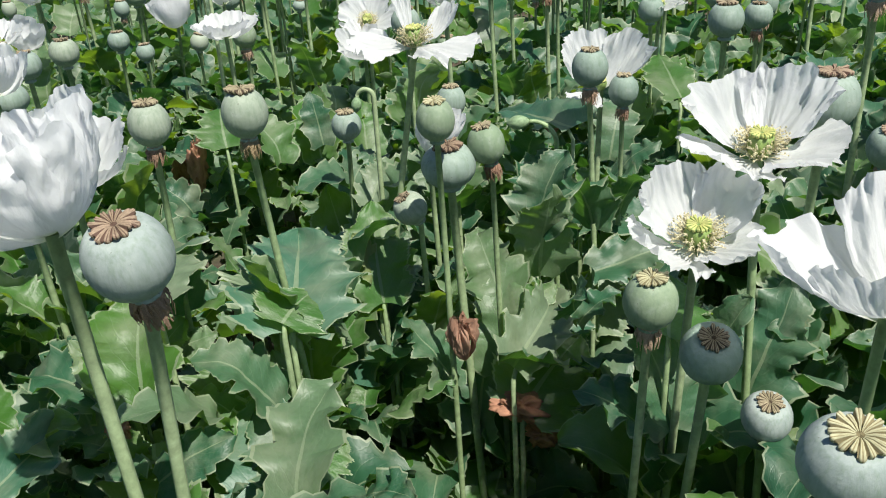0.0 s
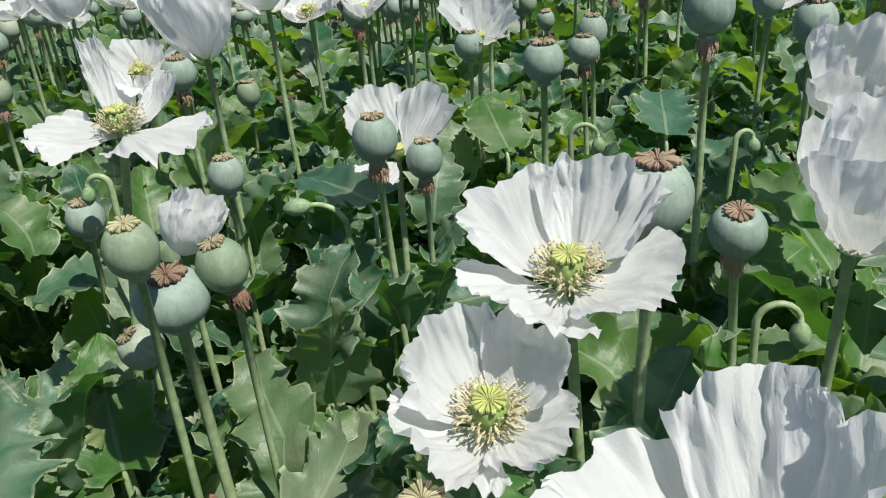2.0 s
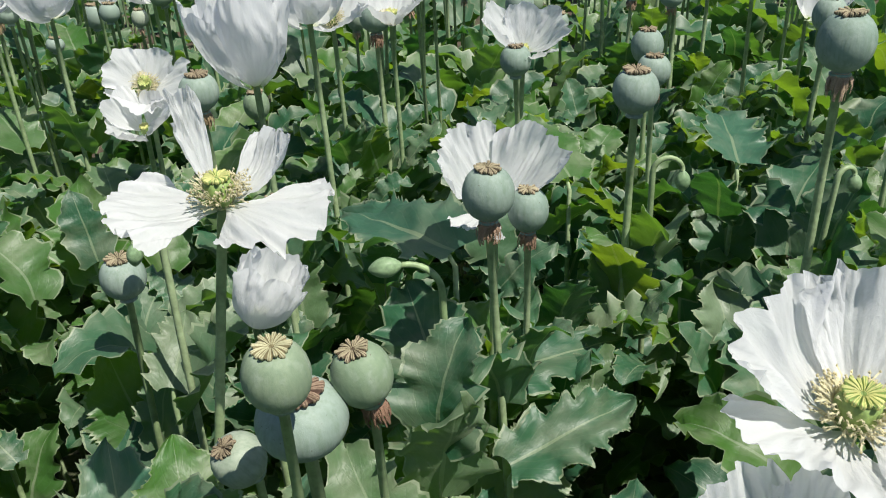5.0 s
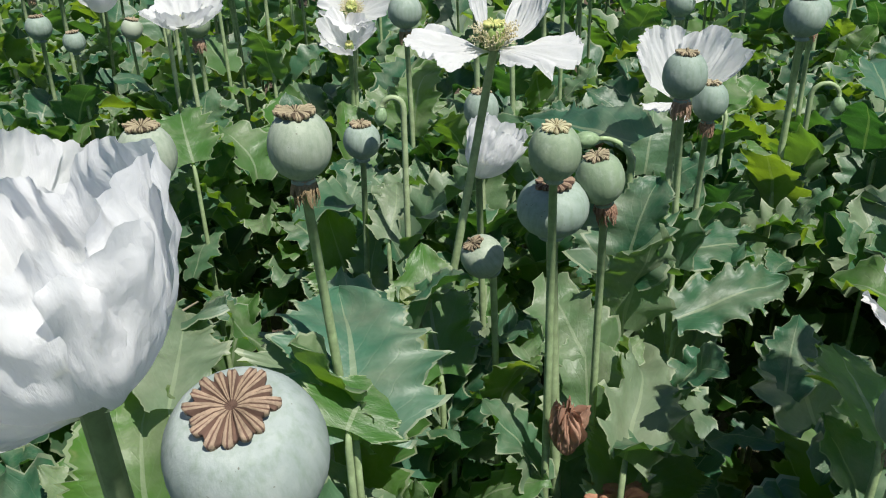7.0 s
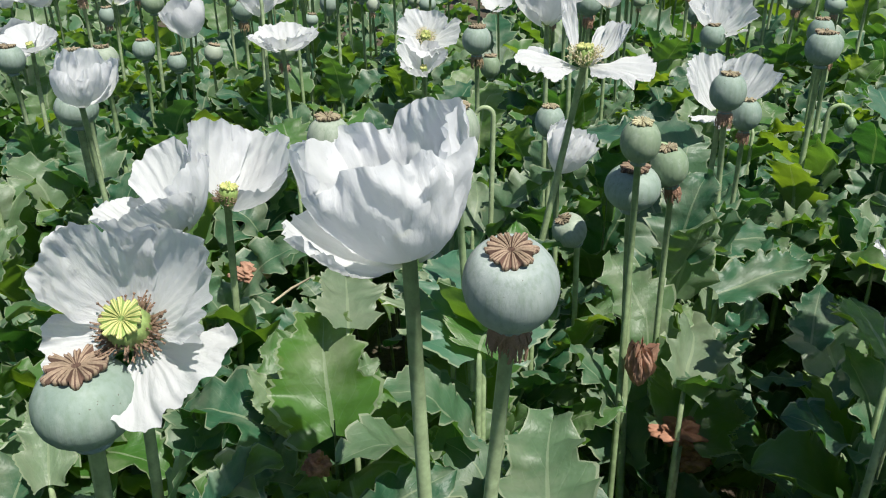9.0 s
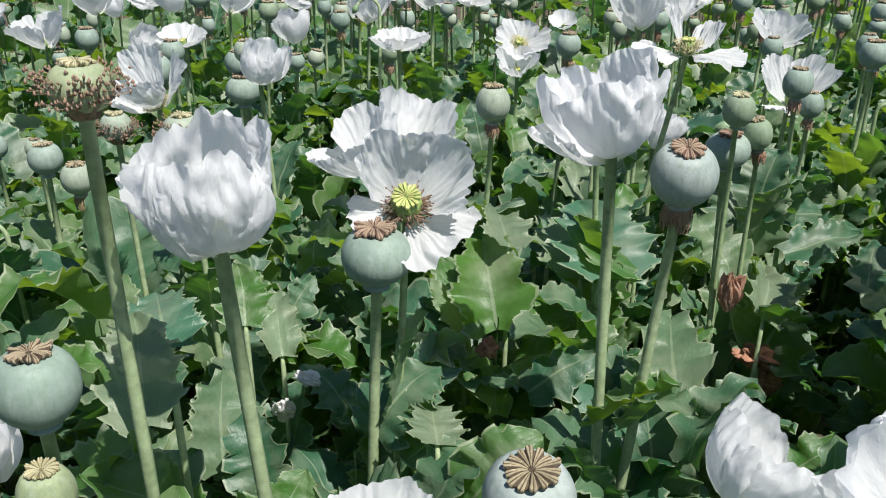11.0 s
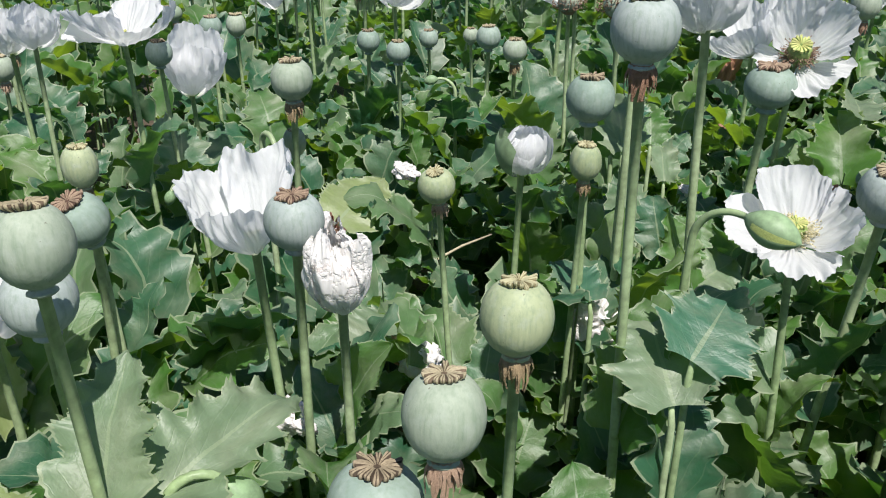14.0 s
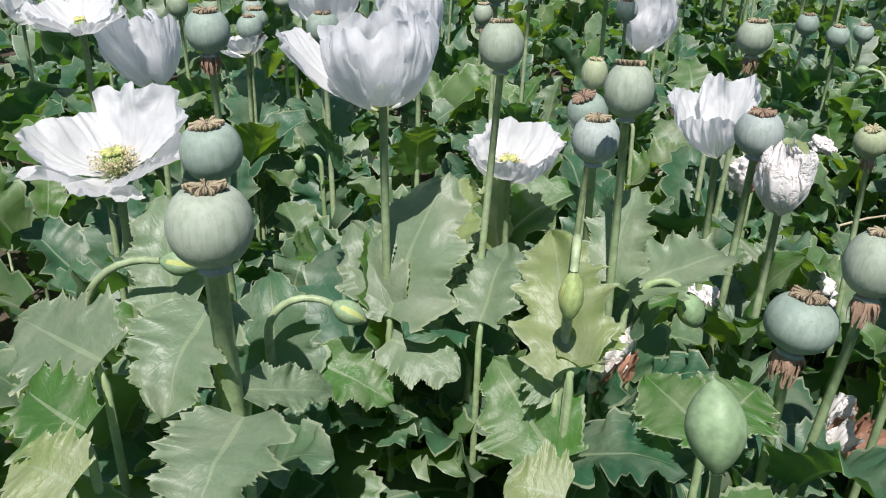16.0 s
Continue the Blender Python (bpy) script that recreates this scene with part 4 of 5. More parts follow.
poppy_pod(-0.106, 0.993, 1.047, 0.038, "pale", "lime", 0, "fringe", label="poppy plant with flat lime capsule and fringe of fading stamens")
poppy_pod(-0.169, 1.448, 1.045, 0.036, "pale", "tan", 1)
poppy_pod(0.833, 2.400, 1.025, 0.050, "grey", "dark", 1, "red")
poppy_pod(1.021, 2.420, 1.025, 0.045, "green", "dark", 1, "red")
poppy_pod(1.060, 2.480, 1.025, 0.042, "grey", "dark", 1, "red")
poppy_pod(1.013, 2.226, 1.000, 0.040, "grey", "dark", 1, "red")
poppy_pod(1.035, 2.085, 1.040, 0.050, "grey", "dark", 1)
poppy_pod(0.655, 2.500, 1.000, 0.040, "grey", "dark", 1, "red")
poppy_pod(0.717, 2.520, 1.000, 0.038, "grey", "dark", 1, "red")

poppy_flower(0.268, 0.825, 1.074, 0.108, "bowl", 14, 285, stamens="", foot=(0.041, -0.009), label="poppy plant bearing a large white cup-shaped flower on a stout stem", thick=0.0042, petals=((185, 88, 22, 52, 0.066), (75, 74, -14, 70, 0.085), (5, 76, -16, 66, 0.083), (285, 78, -10, 68, 0.076), (140, 72, -12, 66, 0.085)))
poppy_flower(0.120, 0.833, 1.020, 0.105, "bowl", 38, 175, stamens="brown", foot=(-0.05, 0.0), core=0.024, label="poppy plant with fading white flower and browned stamens", petals=((122, 58, 6, 60, 0.074), (36, 64, 22, 60, 0.070), (312, 84, 64, 56, 0.056), (205, 84, 60, 40, 0.046)))
poppy_flower(0.058, 1.090, 0.972, 0.085, "cup", 26, 285, stamens="brown", core=0.02, label="poppy plant bearing a ragged white flower round a brown-rimmed crown", petals=((170, 74, 26, 60, 0.078), (85, 56, 4, 62, 0.084), (0, 76, 10, 62, 0.074), (265, 80, 30, 62, 0.066)))
poppy_flower(0.094, 1.125, 0.982, 0.09, "cup", 12, 100, stamens="brown", petals=((60, 62, 8, 60, 0.084), (140, 60, 0, 60, 0.080), (345, 78, 20, 56, 0.072)))
poppy_flower(0.045, 0.620, 1.085, 0.088, "bowl", 6, 220, stamens="", foot=(0.061, 0.022), label="poppy plant bearing a crumpled white cup-shaped flower", thick=0.004, petals=((15, 84, -24, 70, 0.072), (105, 86, -30, 66, 0.078), (200, 84, -10, 66, 0.070), (285, 86, -26, 68, 0.076), (245, 76, -4, 44, 0.060)))
poppy_flower(-0.233, 1.250, 1.000, 0.105, "fan", 30, 210, stamens="cream")
poppy_flower(-0.122, 1.348, 1.015, 0.075, "cup", 14, 90, stamens="")
poppy_flower(-0.360, 1.720, 1.000, 0.100, "bowl", 20, 180, stamens="")
poppy_flower(0.140, 0.519, 0.950, 0.105, "bowl", 14, 182, foot=(0.06, 0.0), label="poppy plant bearing an open white flower facing sideways", petals=((182, 82, 50, 54, 0.057), (98, 66, 20, 60, 0.058), (14, 70, 34, 60, 0.057), (278, 86, 70, 54, 0.050)))
poppy_flower(0.334, 0.651, 0.915, 0.072, "cup", 34, 75, stamens="", foot=(-0.10, 0.03), label="poppy plant bearing a leaning half-closed white flower", petals=((0, 86, 14, 62, 0.060), (90, 84, -14, 66, 0.066), (180, 86, -18, 66, 0.066), (270, 86, -10, 66, 0.062)))
poppy_flower(0.336, 0.470, 1.035, 0.100, "bowl", 10, 240, stamens="", foot=(0.04, 0.02), label="poppy plant bearing a big loose white cup flower", petals=((200, 84, 6, 62, 0.058), (110, 78, -8, 64, 0.064), (20, 84, 6, 62, 0.060), (285, 86, 10, 62, 0.054)))
poppy_pod(0.485, 0.725, 0.935, 0.044, "blue", "lime", 1, tilt=12, leaf_top=0.62, label="poppy plant with blue-green capsule and cream crown")
poppy_flower(-0.105, 0.610, 0.942, 0.056, "globe", 10, 100, stamens="", label="poppy plant with a white flower just breaking from its bud")
poppy_flower(0.051, 2.389, 1.010, 0.120, "cup", 10, 200, stamens="")
poppy_flower(0.160, 2.356, 1.005, 0.130, "bowl", 14, 160, stamens="")
poppy_flower(0.240, 2.420, 1.000, 0.110, "cup", 10, 180, stamens="")
poppy_flower(-0.411, 2.201, 1.000, 0.120, "cup", 20, 90, stamens="")
poppy_flower(-0.688, 2.105, 1.005, 0.130, "cup", 14, 200, stamens="")
poppy_flower(-0.620, 2.261, 1.005, 0.130, "bowl", 14, 160, stamens="")
poppy_flower(1.117, 2.359, 1.040, 0.120, "cup", 10, 180, stamens="")
poppy_flower(1.106, 2.114, 1.020, 0.100, "fan", 10, 120, stamens="")

poppy_bud(0.106, 0.434, 0.990, 0.0255, 110, 12, 0.035, kind=1, foot=(-0.02, 0.0), label="poppy plant with fat green bud nodding on a hooked stalk")
poppy_bud(-0.431, 1.146, 0.873, 0.017, 260, 14, 0.03)
poppy_bud(-0.050, 1.780, 1.060, 0.012, 260, 60, 0.04, leaves=2)

# ---- poppies in the last stretch ----
poppy_pod(-0.155, 0.297, 1.012, 0.039, "blue", "red", 1, foot=(-0.009, -0.007), crown_size=1.05)
poppy_pod(0.003, 0.171, 1.000, 0.038, "pale", "tan", 2, "red", foot=(-0.055, -0.022), tilt=11, toward=339)
poppy_pod(-0.026, 0.160, 0.947, 0.047, "grey", "dark", 0, "red", tilt=-12)
poppy_pod(0.022, 0.211, 1.030, 0.034, "lime", "lime", 2, "pale", foot=(-0.02, -0.004), tilt=6, toward=339)
poppy_pod(-0.145, 0.104, 1.080, 0.0325, "pale", "tan", 2, foot=(0.019, 0.02), tilt=10, toward=313)
poppy_pod(-0.192, 0.136, 1.027, 0.036, "blue", "tan", 1, foot=(0.02, 0.01))
poppy_pod(-0.258, 0.099, 1.088, 0.033, "pale", "tan", 2, foot=(-0.03, -0.04), tilt=9, toward=303)
poppy_pod(-0.308, 0.532, 1.036, 0.040, "pale", "tan", 1, "pale")
poppy_pod(-0.617, 0.430, 1.052, 0.036, "grey", "dark", 1)
poppy_pod(-0.617, 0.700, 1.000, 0.034, "grey", "dark", 1)
poppy_pod(-0.322, 0.273, 0.990, 0.040, "grey", "red", 1, tilt=22, toward=190)
poppy_pod(-0.335, 0.300, 1.020, 0.026, "lime", "lime", 3, "pale")
poppy_pod(-0.210, -0.153, 1.036, 0.047, "pale", "tan", 1, tilt=7, toward=293, thick=0.0062, foot=(0.05, 0.02), label="poppy plant with large pale green capsule close to the path")
poppy_pod(-0.346, -0.091, 1.023, 0.044, "grey", "tan", 1, tilt=4)
poppy_pod(-0.572, 0.016, 1.055, 0.043, "grey", "dark", 1, "red")
poppy_pod(-1.223, 0.392, 0.940, 0.040, "grey", "dark", 1)
poppy_pod(-0.749, 0.967, 0.980, 0.036, "grey", "dark", 1)
poppy_pod(-0.330, 0.560, 0.960, 0.024, "lime", "lime", 3)
poppy_pod(-0.705, 0.224, 1.013, 0.042, "grey", "dark", 1)

poppy_flower(-0.198, 0.309, 0.972, 0.088, "fan", 14, 300, stamens="", foot=(0.043, 0.03), label="poppy plant with white flower losing its petals", petals=((190, 62, 14, 58, 0.078), (105, 50, 2, 56, 0.080), (290, 72, 20, 52, 0.055)))
poppy_flower(-0.368, 0.224, 0.918, 0.118, "bowl", 10, 140, foot=(0.0, 0.0), petals=((20, 84, 26, 62, 0.064), (112, 84, 20, 62, 0.066), (200, 86, 14, 62, 0.058), (288, 86, 10, 64, 0.056)))
poppy_flower(-0.646, 0.785, 0.917, 0.118, "cup", 8, 100, stamens="")
poppy_flower(-0.622, 0.308, 0.988, 0.105, "cup", 10, 250, stamens="")
poppy_flower(-0.605, 0.632, 1.022, 0.145, "bowl", 8, 200, stamens="")
poppy_flower(-0.866, 0.690, 0.975, 0.085, "cup", 12, 120, stamens="")
poppy_flower(-0.285, 0.013, 1.045, 0.085, "cup", 6, 260, stamens="", foot=(0.009, 0.013), label="poppy plant bearing a white cup flower with one drooping petal", petals=((226, 72, 26, 36, 0.088), (140, 86, -20, 68, 0.084), (50, 86, -22, 66, 0.084), (320, 88, -18, 68, 0.078), (255, 88, -12, 56, 0.068)))
poppy_flower(-0.418, -0.134, 0.985, 0.115, "bowl", 8, 140, label="poppy plant bearing a broad white flower close to the path", petals=((300, 88, 48, 62, 0.064), (30, 88, 44, 62, 0.062), (208, 82, 30, 62, 0.070), (112, 76, 14, 60, 0.074)))
poppy_flower(-0.715, 0.012, 0.962, 0.115, "cup", 28, 252, stamens="")
poppy_flower(-0.693, -0.063, 1.035, 0.105, "bowl", 10, 150, stamens="")
poppy_flower(-0.750, 0.250, 1.000, 0.100, "cup", 14, 100, stamens="")
poppy_flower(-0.770, 0.650, 1.000, 0.070, "cup", 14, 100, stamens="")
poppy_flower(-0.552, 1.235, 0.980, 0.105, "cup", 14, 100, stamens="")
poppy_flower(-0.700, 1.560, 1.000, 0.110, "cup", 10, 200, stamens="")
poppy_flower(-0.600, 1.690, 1.000, 0.110, "fan", 14, 200, stamens="")

poppy_bud(-0.090, 0.004, 0.990, 0.0145, 140, 88, 0.026, kind=3, slim=1.45, label="poppy plant with pale bud hanging straight down")
poppy_bud(0.030, -0.025, 0.946, 0.028, 300, 24, kind=0, upright=True, foot=(0.06, 0.03), label="poppy plant with a big upright blue-green bud")
poppy_bud(-0.299, -0.152, 0.958, 0.017, 40, 8, 0.055, kind=1)
poppy_bud(-0.243, -0.060, 0.920, 0.0175, 40, 30, 0.045, kind=1)
poppy_flower(-0.922, 0.304, 0.925, 0.040, "globe", 6, 120, stamens="", core=0.010, label="poppy plant with a small pale bud about to open")
poppy_bud(-0.112, 0.155, 0.915, 0.0210, 45, 62, 0.030, kind=1, label="poppy plant with small green bud bowed on its stalk")
poppy_bud(-0.735, 0.200, 0.820, 0.016, 240, 80, 0.03)
poppy_bud(-0.310, 0.500, 0.960, 0.014, 120, 80, 0.03)
poppy_bud(-0.555, 0.620, 0.840, 0.014, 240, 70, 0.03)

# ---- broad leaves that stand out ----
broad_leaf(0.578, 1.360, 0.821, 0.737, 1.425, 0.812, 0.060, 1)
broad_leaf(0.590, 1.275, 0.800, 0.705, 1.305, 0.825, 0.058, 2, "")
broad_leaf(0.270, 1.440, 0.720, 0.235, 1.450, 0.830, 0.080, 0)
broad_leaf(-0.175, 0.353, 0.787, -0.126, 0.342, 0.880, 0.052, 3)
broad_leaf(-0.370, 0.520, 0.745, -0.372, 0.425, 0.780, 0.065, 4)
broad_leaf(0.238, 1.402, 0.720, 0.272, 1.470, 0.800, 0.080, 1)
broad_leaf(0.968, 1.270, 0.880, 0.954, 1.420, 0.935, 0.066, 4, "green")
broad_leaf(0.925, 1.601, 0.900, 0.945, 1.720, 0.935, 0.085, 5, "teal")
broad_leaf(0.729, 1.608, 0.900, 0.705, 1.735, 0.935, 0.075, 0, "green")
broad_leaf(0.570, 1.413, 0.925, 0.470, 1.580, 0.910, 0.085, 1, "teal")
broad_leaf(0.832, 1.400, 0.750, 0.842, 1.430, 0.850, 0.080, 2, "pale")
broad_leaf(-0.269, 0.006, 0.873, -0.305, 0.076, 0.962, 0.092, 0, "pale", (0.25, -0.62, 0.74))
broad_leaf(-0.271, 0.009, 0.878, -0.337, 0.015, 0.925, 0.050, 1, "pale", (0.25, -0.62, 0.74))
broad_leaf(-0.092, 0.014, 0.920, -0.156, 0.062, 0.977, 0.060, 2, "lime", (0.25, -0.62, 0.74))
broad_leaf(-0.094, 0.015, 0.923, -0.106, 0.070, 0.929, 0.036, 3, "lime", (0.25, -0.62, 0.74))
broad_leaf(-0.140, 0.102, 0.929, -0.160, 0.146, 0.986, 0.049, 4, "pale", (0.25, -0.62, 0.74))
broad_leaf(-0.136, 0.122, 0.914, -0.118, 0.224, 0.935, 0.053, 5, "pale", (0.30, -0.45, 0.84))
broad_leaf(-0.236, -0.148, 0.952, -0.201, -0.202, 0.928, 0.063, 2, "pale", (0.30, -0.45, 0.84))
broad_leaf(-0.146, -0.173, 0.939, -0.113, -0.219, 0.929, 0.067, 4, "pale", (0.25, -0.62, 0.74))
broad_leaf(-0.245, -0.211, 0.935, -0.322, -0.238, 0.937, 0.063, 1, "pale", (0.30, -0.45, 0.84))
broad_leaf(-0.197, -0.236, 0.929, -0.251, -0.257, 0.932, 0.050, 5, "green", (0.30, -0.45, 0.84))
broad_leaf(-0.205, -0.145, 0.909, -0.192, -0.092, 0.893, 0.030, 3, "pale", (0.30, -0.45, 0.84))
broad_leaf(-0.269, 0.006, 0.853, -0.213, 0.032, 0.848, 0.057, 0, "pale", (0.30, -0.45, 0.84))
broad_leaf(-0.087, 0.004, 0.856, -0.157, 0.009, 0.891, 0.062, 1, "green", (0.25, -0.62, 0.74))
broad_leaf(-0.103, 0.016, 0.896, -0.125, 0.008, 0.909, 0.033, 5, "pale", (0.25, -0.62, 0.74))
broad_leaf(-0.299, -0.147, 0.915, -0.358, -0.125, 0.977, 0.057, 3, "pale", (0.25, -0.62, 0.74))
broad_leaf(-0.217, 0.054, 0.876, -0.250, 0.115, 0.915, 0.054, 2, "pale", (0.25, -0.62, 0.74))
broad_leaf(-0.263, -0.063, 0.863, -0.209, -0.036, 0.853, 0.045, 4, "green", (0.30, -0.45, 0.84))
broad_leaf(-0.025, 0.063, 0.892, -0.087, 0.079, 0.886, 0.049, 0, "green", (0.30, -0.45, 0.84))
broad_leaf(-0.059, -0.019, 0.861, -0.087, -0.039, 0.865, 0.052, 3, "lime", (0.30, -0.45, 0.84))
broad_leaf(-0.169, -0.252, 0.922, -0.202, -0.268, 0.928, 0.047, 2, "lime", (0.30, -0.45, 0.84))
broad_leaf(-0.036, 0.108, 0.871, -0.039, 0.145, 0.881, 0.053, 1, "green", (0.30, -0.45, 0.84))
broad_leaf(-0.385, 0.236, 0.809, -0.460, 0.290, 0.909, 0.034, 4, "lime", (0.25, -0.62, 0.74))
broad_leaf(-0.348, 0.118, 0.834, -0.395, 0.195, 0.906, 0.055, 3, "lime", (0.25, -0.62, 0.74))
broad_leaf(0.065, 0.245, 0.832, 0.030, 0.289, 0.866, 0.064, 0, "green", (0.25, -0.62, 0.74))
broad_leaf(0.085, 0.356, 0.884, 0.048, 0.415, 0.921, 0.066, 5, "pale", (0.25, -0.62, 0.74))
broad_leaf(0.090, 0.369, 0.912, 0.105, 0.423, 0.935, 0.069, 4, "teal", (0.25, -0.62, 0.74))
broad_leaf(0.041, 0.657, 0.850, 0.063, 0.679, 0.891, 0.046, 1, "green", (0.30, -0.45, 0.84))
broad_leaf(0.289, 0.466, 0.856, 0.241, 0.537, 0.896, 0.060, 2, "green", (0.30, -0.45, 0.84))
broad_leaf(-0.223, 0.499, 0.767, -0.223, 0.556, 0.783, 0.087, 5, "pale", (0.30, -0.45, 0.84))
broad_leaf(-0.315, 0.608, 0.843, -0.306, 0.684, 0.874, 0.074, 0, "lime", (0.30, -0.45, 0.84))
broad_leaf(-0.286, 0.539, 0.725, -0.279, 0.630, 0.760, 0.069, 1, "green", (0.30, -0.45, 0.84))
broad_leaf(-0.016, 0.558, 0.836, -0.064, 0.605, 0.851, 0.047, 3, "teal", (0.30, -0.45, 0.84))
broad_leaf(0.056, 0.631, 0.824, 0.101, 0.688, 0.842, 0.062, 2, "pale", (0.30, -0.45, 0.84))
broad_leaf(0.169, 1.004, 0.820, 0.136, 1.067, 0.878, 0.065, 1, "green", (0.25, -0.62, 0.74))
broad_leaf(0.165, 1.005, 0.823, 0.195, 1.081, 0.856, 0.048, 3, "green", (0.25, -0.62, 0.74))
broad_leaf(0.168, 1.003, 0.818, 0.130, 0.998, 0.877, 0.034, 0, "pale", (0.30, -0.45, 0.84))
broad_leaf(0.325, 1.144, 0.736, 0.280, 1.299, 0.859, 0.094, 4, "teal", (0.25, -0.62, 0.74))
broad_leaf(0.244, 1.028, 0.801, 0.238, 1.069, 0.833, 0.067, 5, "green", (0.30, -0.45, 0.84))
broad_leaf(-0.027, 0.874, 0.891, -0.037, 0.917, 0.932, 0.048, 2, "green", (0.25, -0.62, 0.74))
broad_leaf(-0.013, 0.935, 0.824, -0.036, 1.004, 0.870, 0.040, 4, "pale", (0.25, -0.62, 0.74))
broad_leaf(0.120, 0.848, 0.829, 0.149, 0.959, 0.844, 0.046, 3, "teal", (0.25, -0.62, 0.74))
broad_leaf(0.148, 0.766, 0.851, 0.136, 0.820, 0.856, 0.049, 5, "pale", (0.30, -0.45, 0.84))
broad_leaf(-0.029, 0.713, 0.961, -0.055, 0.764, 0.983, 0.053, 4, "teal", (0.25, -0.62, 0.74))
broad_leaf(-0.015, 0.634, 0.957, -0.039, 0.704, 0.997, 0.047, 2, "pale", (0.25, -0.62, 0.74))
broad_leaf(0.511, 1.098, 0.738, 0.558, 1.169, 0.787, 0.100, 0, "green", (0.30, -0.45, 0.84))
broad_leaf(0.673, 1.089, 0.726, 0.715, 1.163, 0.806, 0.121, 1, "green", (0.25, -0.62, 0.74))
broad_leaf(0.302, 0.933, 0.777, 0.284, 1.013, 0.821, 0.074, 0, "teal", (0.25, -0.62, 0.74))
broad_leaf(0.344, 0.937, 0.794, 0.366, 0.969, 0.812, 0.051, 1, "green", (0.30, -0.45, 0.84))
broad_leaf(0.316, 1.030, 0.872, 0.309, 1.142, 0.925, 0.112, 2, "teal", (0.15, -0.50, 0.85))
broad_leaf(0.370, 1.163, 0.824, 0.349, 1.210, 0.912, 0.071, 0, "green", (0.25, -0.62, 0.74))
broad_leaf(0.368, 1.177, 0.834, 0.401, 1.225, 0.846, 0.041, 2, "pale", (0.30, -0.45, 0.84))
broad_leaf(0.362, 1.180, 0.838, 0.345, 1.179, 0.892, 0.030, 5, "lime", (0.30, -0.45, 0.84))
broad_leaf(0.308, 1.051, 0.870, 0.354, 1.097, 0.880, 0.048, 1, "green", (0.30, -0.45, 0.84))
broad_leaf(0.378, 1.152, 0.759, 0.441, 1.278, 0.819, 0.036, 3, "teal", (0.25, -0.62, 0.74))
broad_leaf(0.628, 0.993, 0.893, 0.638, 1.085, 0.904, 0.070, 1, "green", (0.25, -0.62, 0.74))
broad_leaf(0.544, 1.218, 0.728, 0.583, 1.290, 0.764, 0.053, 4, "teal", (0.30, -0.45, 0.84))
broad_leaf(0.513, 1.182, 0.713, 0.571, 1.277, 0.742, 0.058, 5, "pale", (0.30, -0.45, 0.84))
broad_leaf(0.315, 1.378, 0.839, 0.330, 1.443, 0.876, 0.052, 2, "pale", (0.25, -0.62, 0.74))
broad_leaf(0.070, 1.550, 0.862, 0.033, 1.622, 0.913, 0.079, 5, "green", (0.25, -0.62, 0.74))
broad_leaf(0.702, 1.501, 0.725, 0.739, 1.560, 0.769, 0.078, 3, "pale", (0.25, -0.62, 0.74))
broad_leaf(0.208, 1.016, 0.911, 0.198, 1.108, 0.928, 0.055, 3, "pale", (0.25, -0.62, 0.74))
broad_leaf(0.504, 1.088, 0.798, 0.558, 1.231, 0.809, 0.064, 2, "pale", (0.25, -0.62, 0.74))
broad_leaf(0.291, 1.070, 0.851, 0.286, 1.176, 0.889, 0.109, 1, "pale", (0.30, -0.45, 0.84))
broad_leaf(0.312, 1.024, 0.885, 0.321, 1.067, 0.896, 0.066, 0, "green", (0.30, -0.45, 0.84))
broad_leaf(0.903, 1.301, 0.832, 0.998, 1.382, 0.861, 0.095, 0, "green", (0.25, -0.62, 0.74))
broad_leaf(0.979, 1.221, 0.808, 1.029, 1.303, 0.862, 0.067, 1, "green", (0.25, -0.62, 0.74))
broad_leaf(0.513, 1.346, 0.735, 0.504, 1.369, 0.773, 0.050, 5, "green", (0.30, -0.45, 0.84))
broad_leaf(0.689, 1.065, 0.861, 0.656, 1.037, 0.854, 0.045, 4, "teal", (0.30, -0.45, 0.84))
broad_leaf(0.579, 1.298, 0.718, 0.655, 1.362, 0.767, 0.082, 4, "pale", (0.25, -0.62, 0.74))
broad_leaf(0.408, 1.189, 0.769, 0.435, 1.280, 0.805, 0.064, 3, "pale", (0.25, -0.62, 0.74))
broad_leaf(0.339, 1.229, 0.823, 0.311, 1.173, 0.809, 0.065, 0, "green", (0.30, -0.45, 0.84))
broad_leaf(0.692, 1.152, 0.683, 0.739, 1.233, 0.731, 0.110, 1, "green", (0.25, -0.62, 0.74))


# ---- fallen and withered petals ----
def lump(name, label, x, y, z, size, mat, seed, turn=0.0, strength=0.46):
    ob = new(name, crumpled_mesh(mat, seed, strength))
    ob.matrix_basis = pose(x, y, z, 20, 15, turn) @ Matrix.Diagonal((*size, 1))
    return tagged(ob, label, "petals", kind="")


def withered(label, x, y, z, long, tilt, toward, seed, rosy=2):
    """A dried flower: narrow shrivelled petals closed to a spindle; x, y, z is its foot."""
    rng = random.Random(seed)
    ob = tagged(new("withered_flower"), label, "petals")
    ob.matrix_basis = Matrix.Translation((x, y, z)) @ aim(tilt, toward)
    for n in range(5):
        mesh = petal_mesh(seed * 9 + n, rng.uniform(24, 46), rng.uniform(-38, -8), rng.uniform(26, 46), WILT if n < rosy else CRUMPLE, 0.22, 0.9, 26, 12)
        part("petal", mesh, ob, ob.matrix_basis @ pose(0, 0, 0, 0, 0, 72 * n + rng.uniform(-20, 20)) @ Matrix.Scale(long * rng.uniform(0.7, 1.05), 4), "dried russet petal" if n < rosy else "papery white petal")


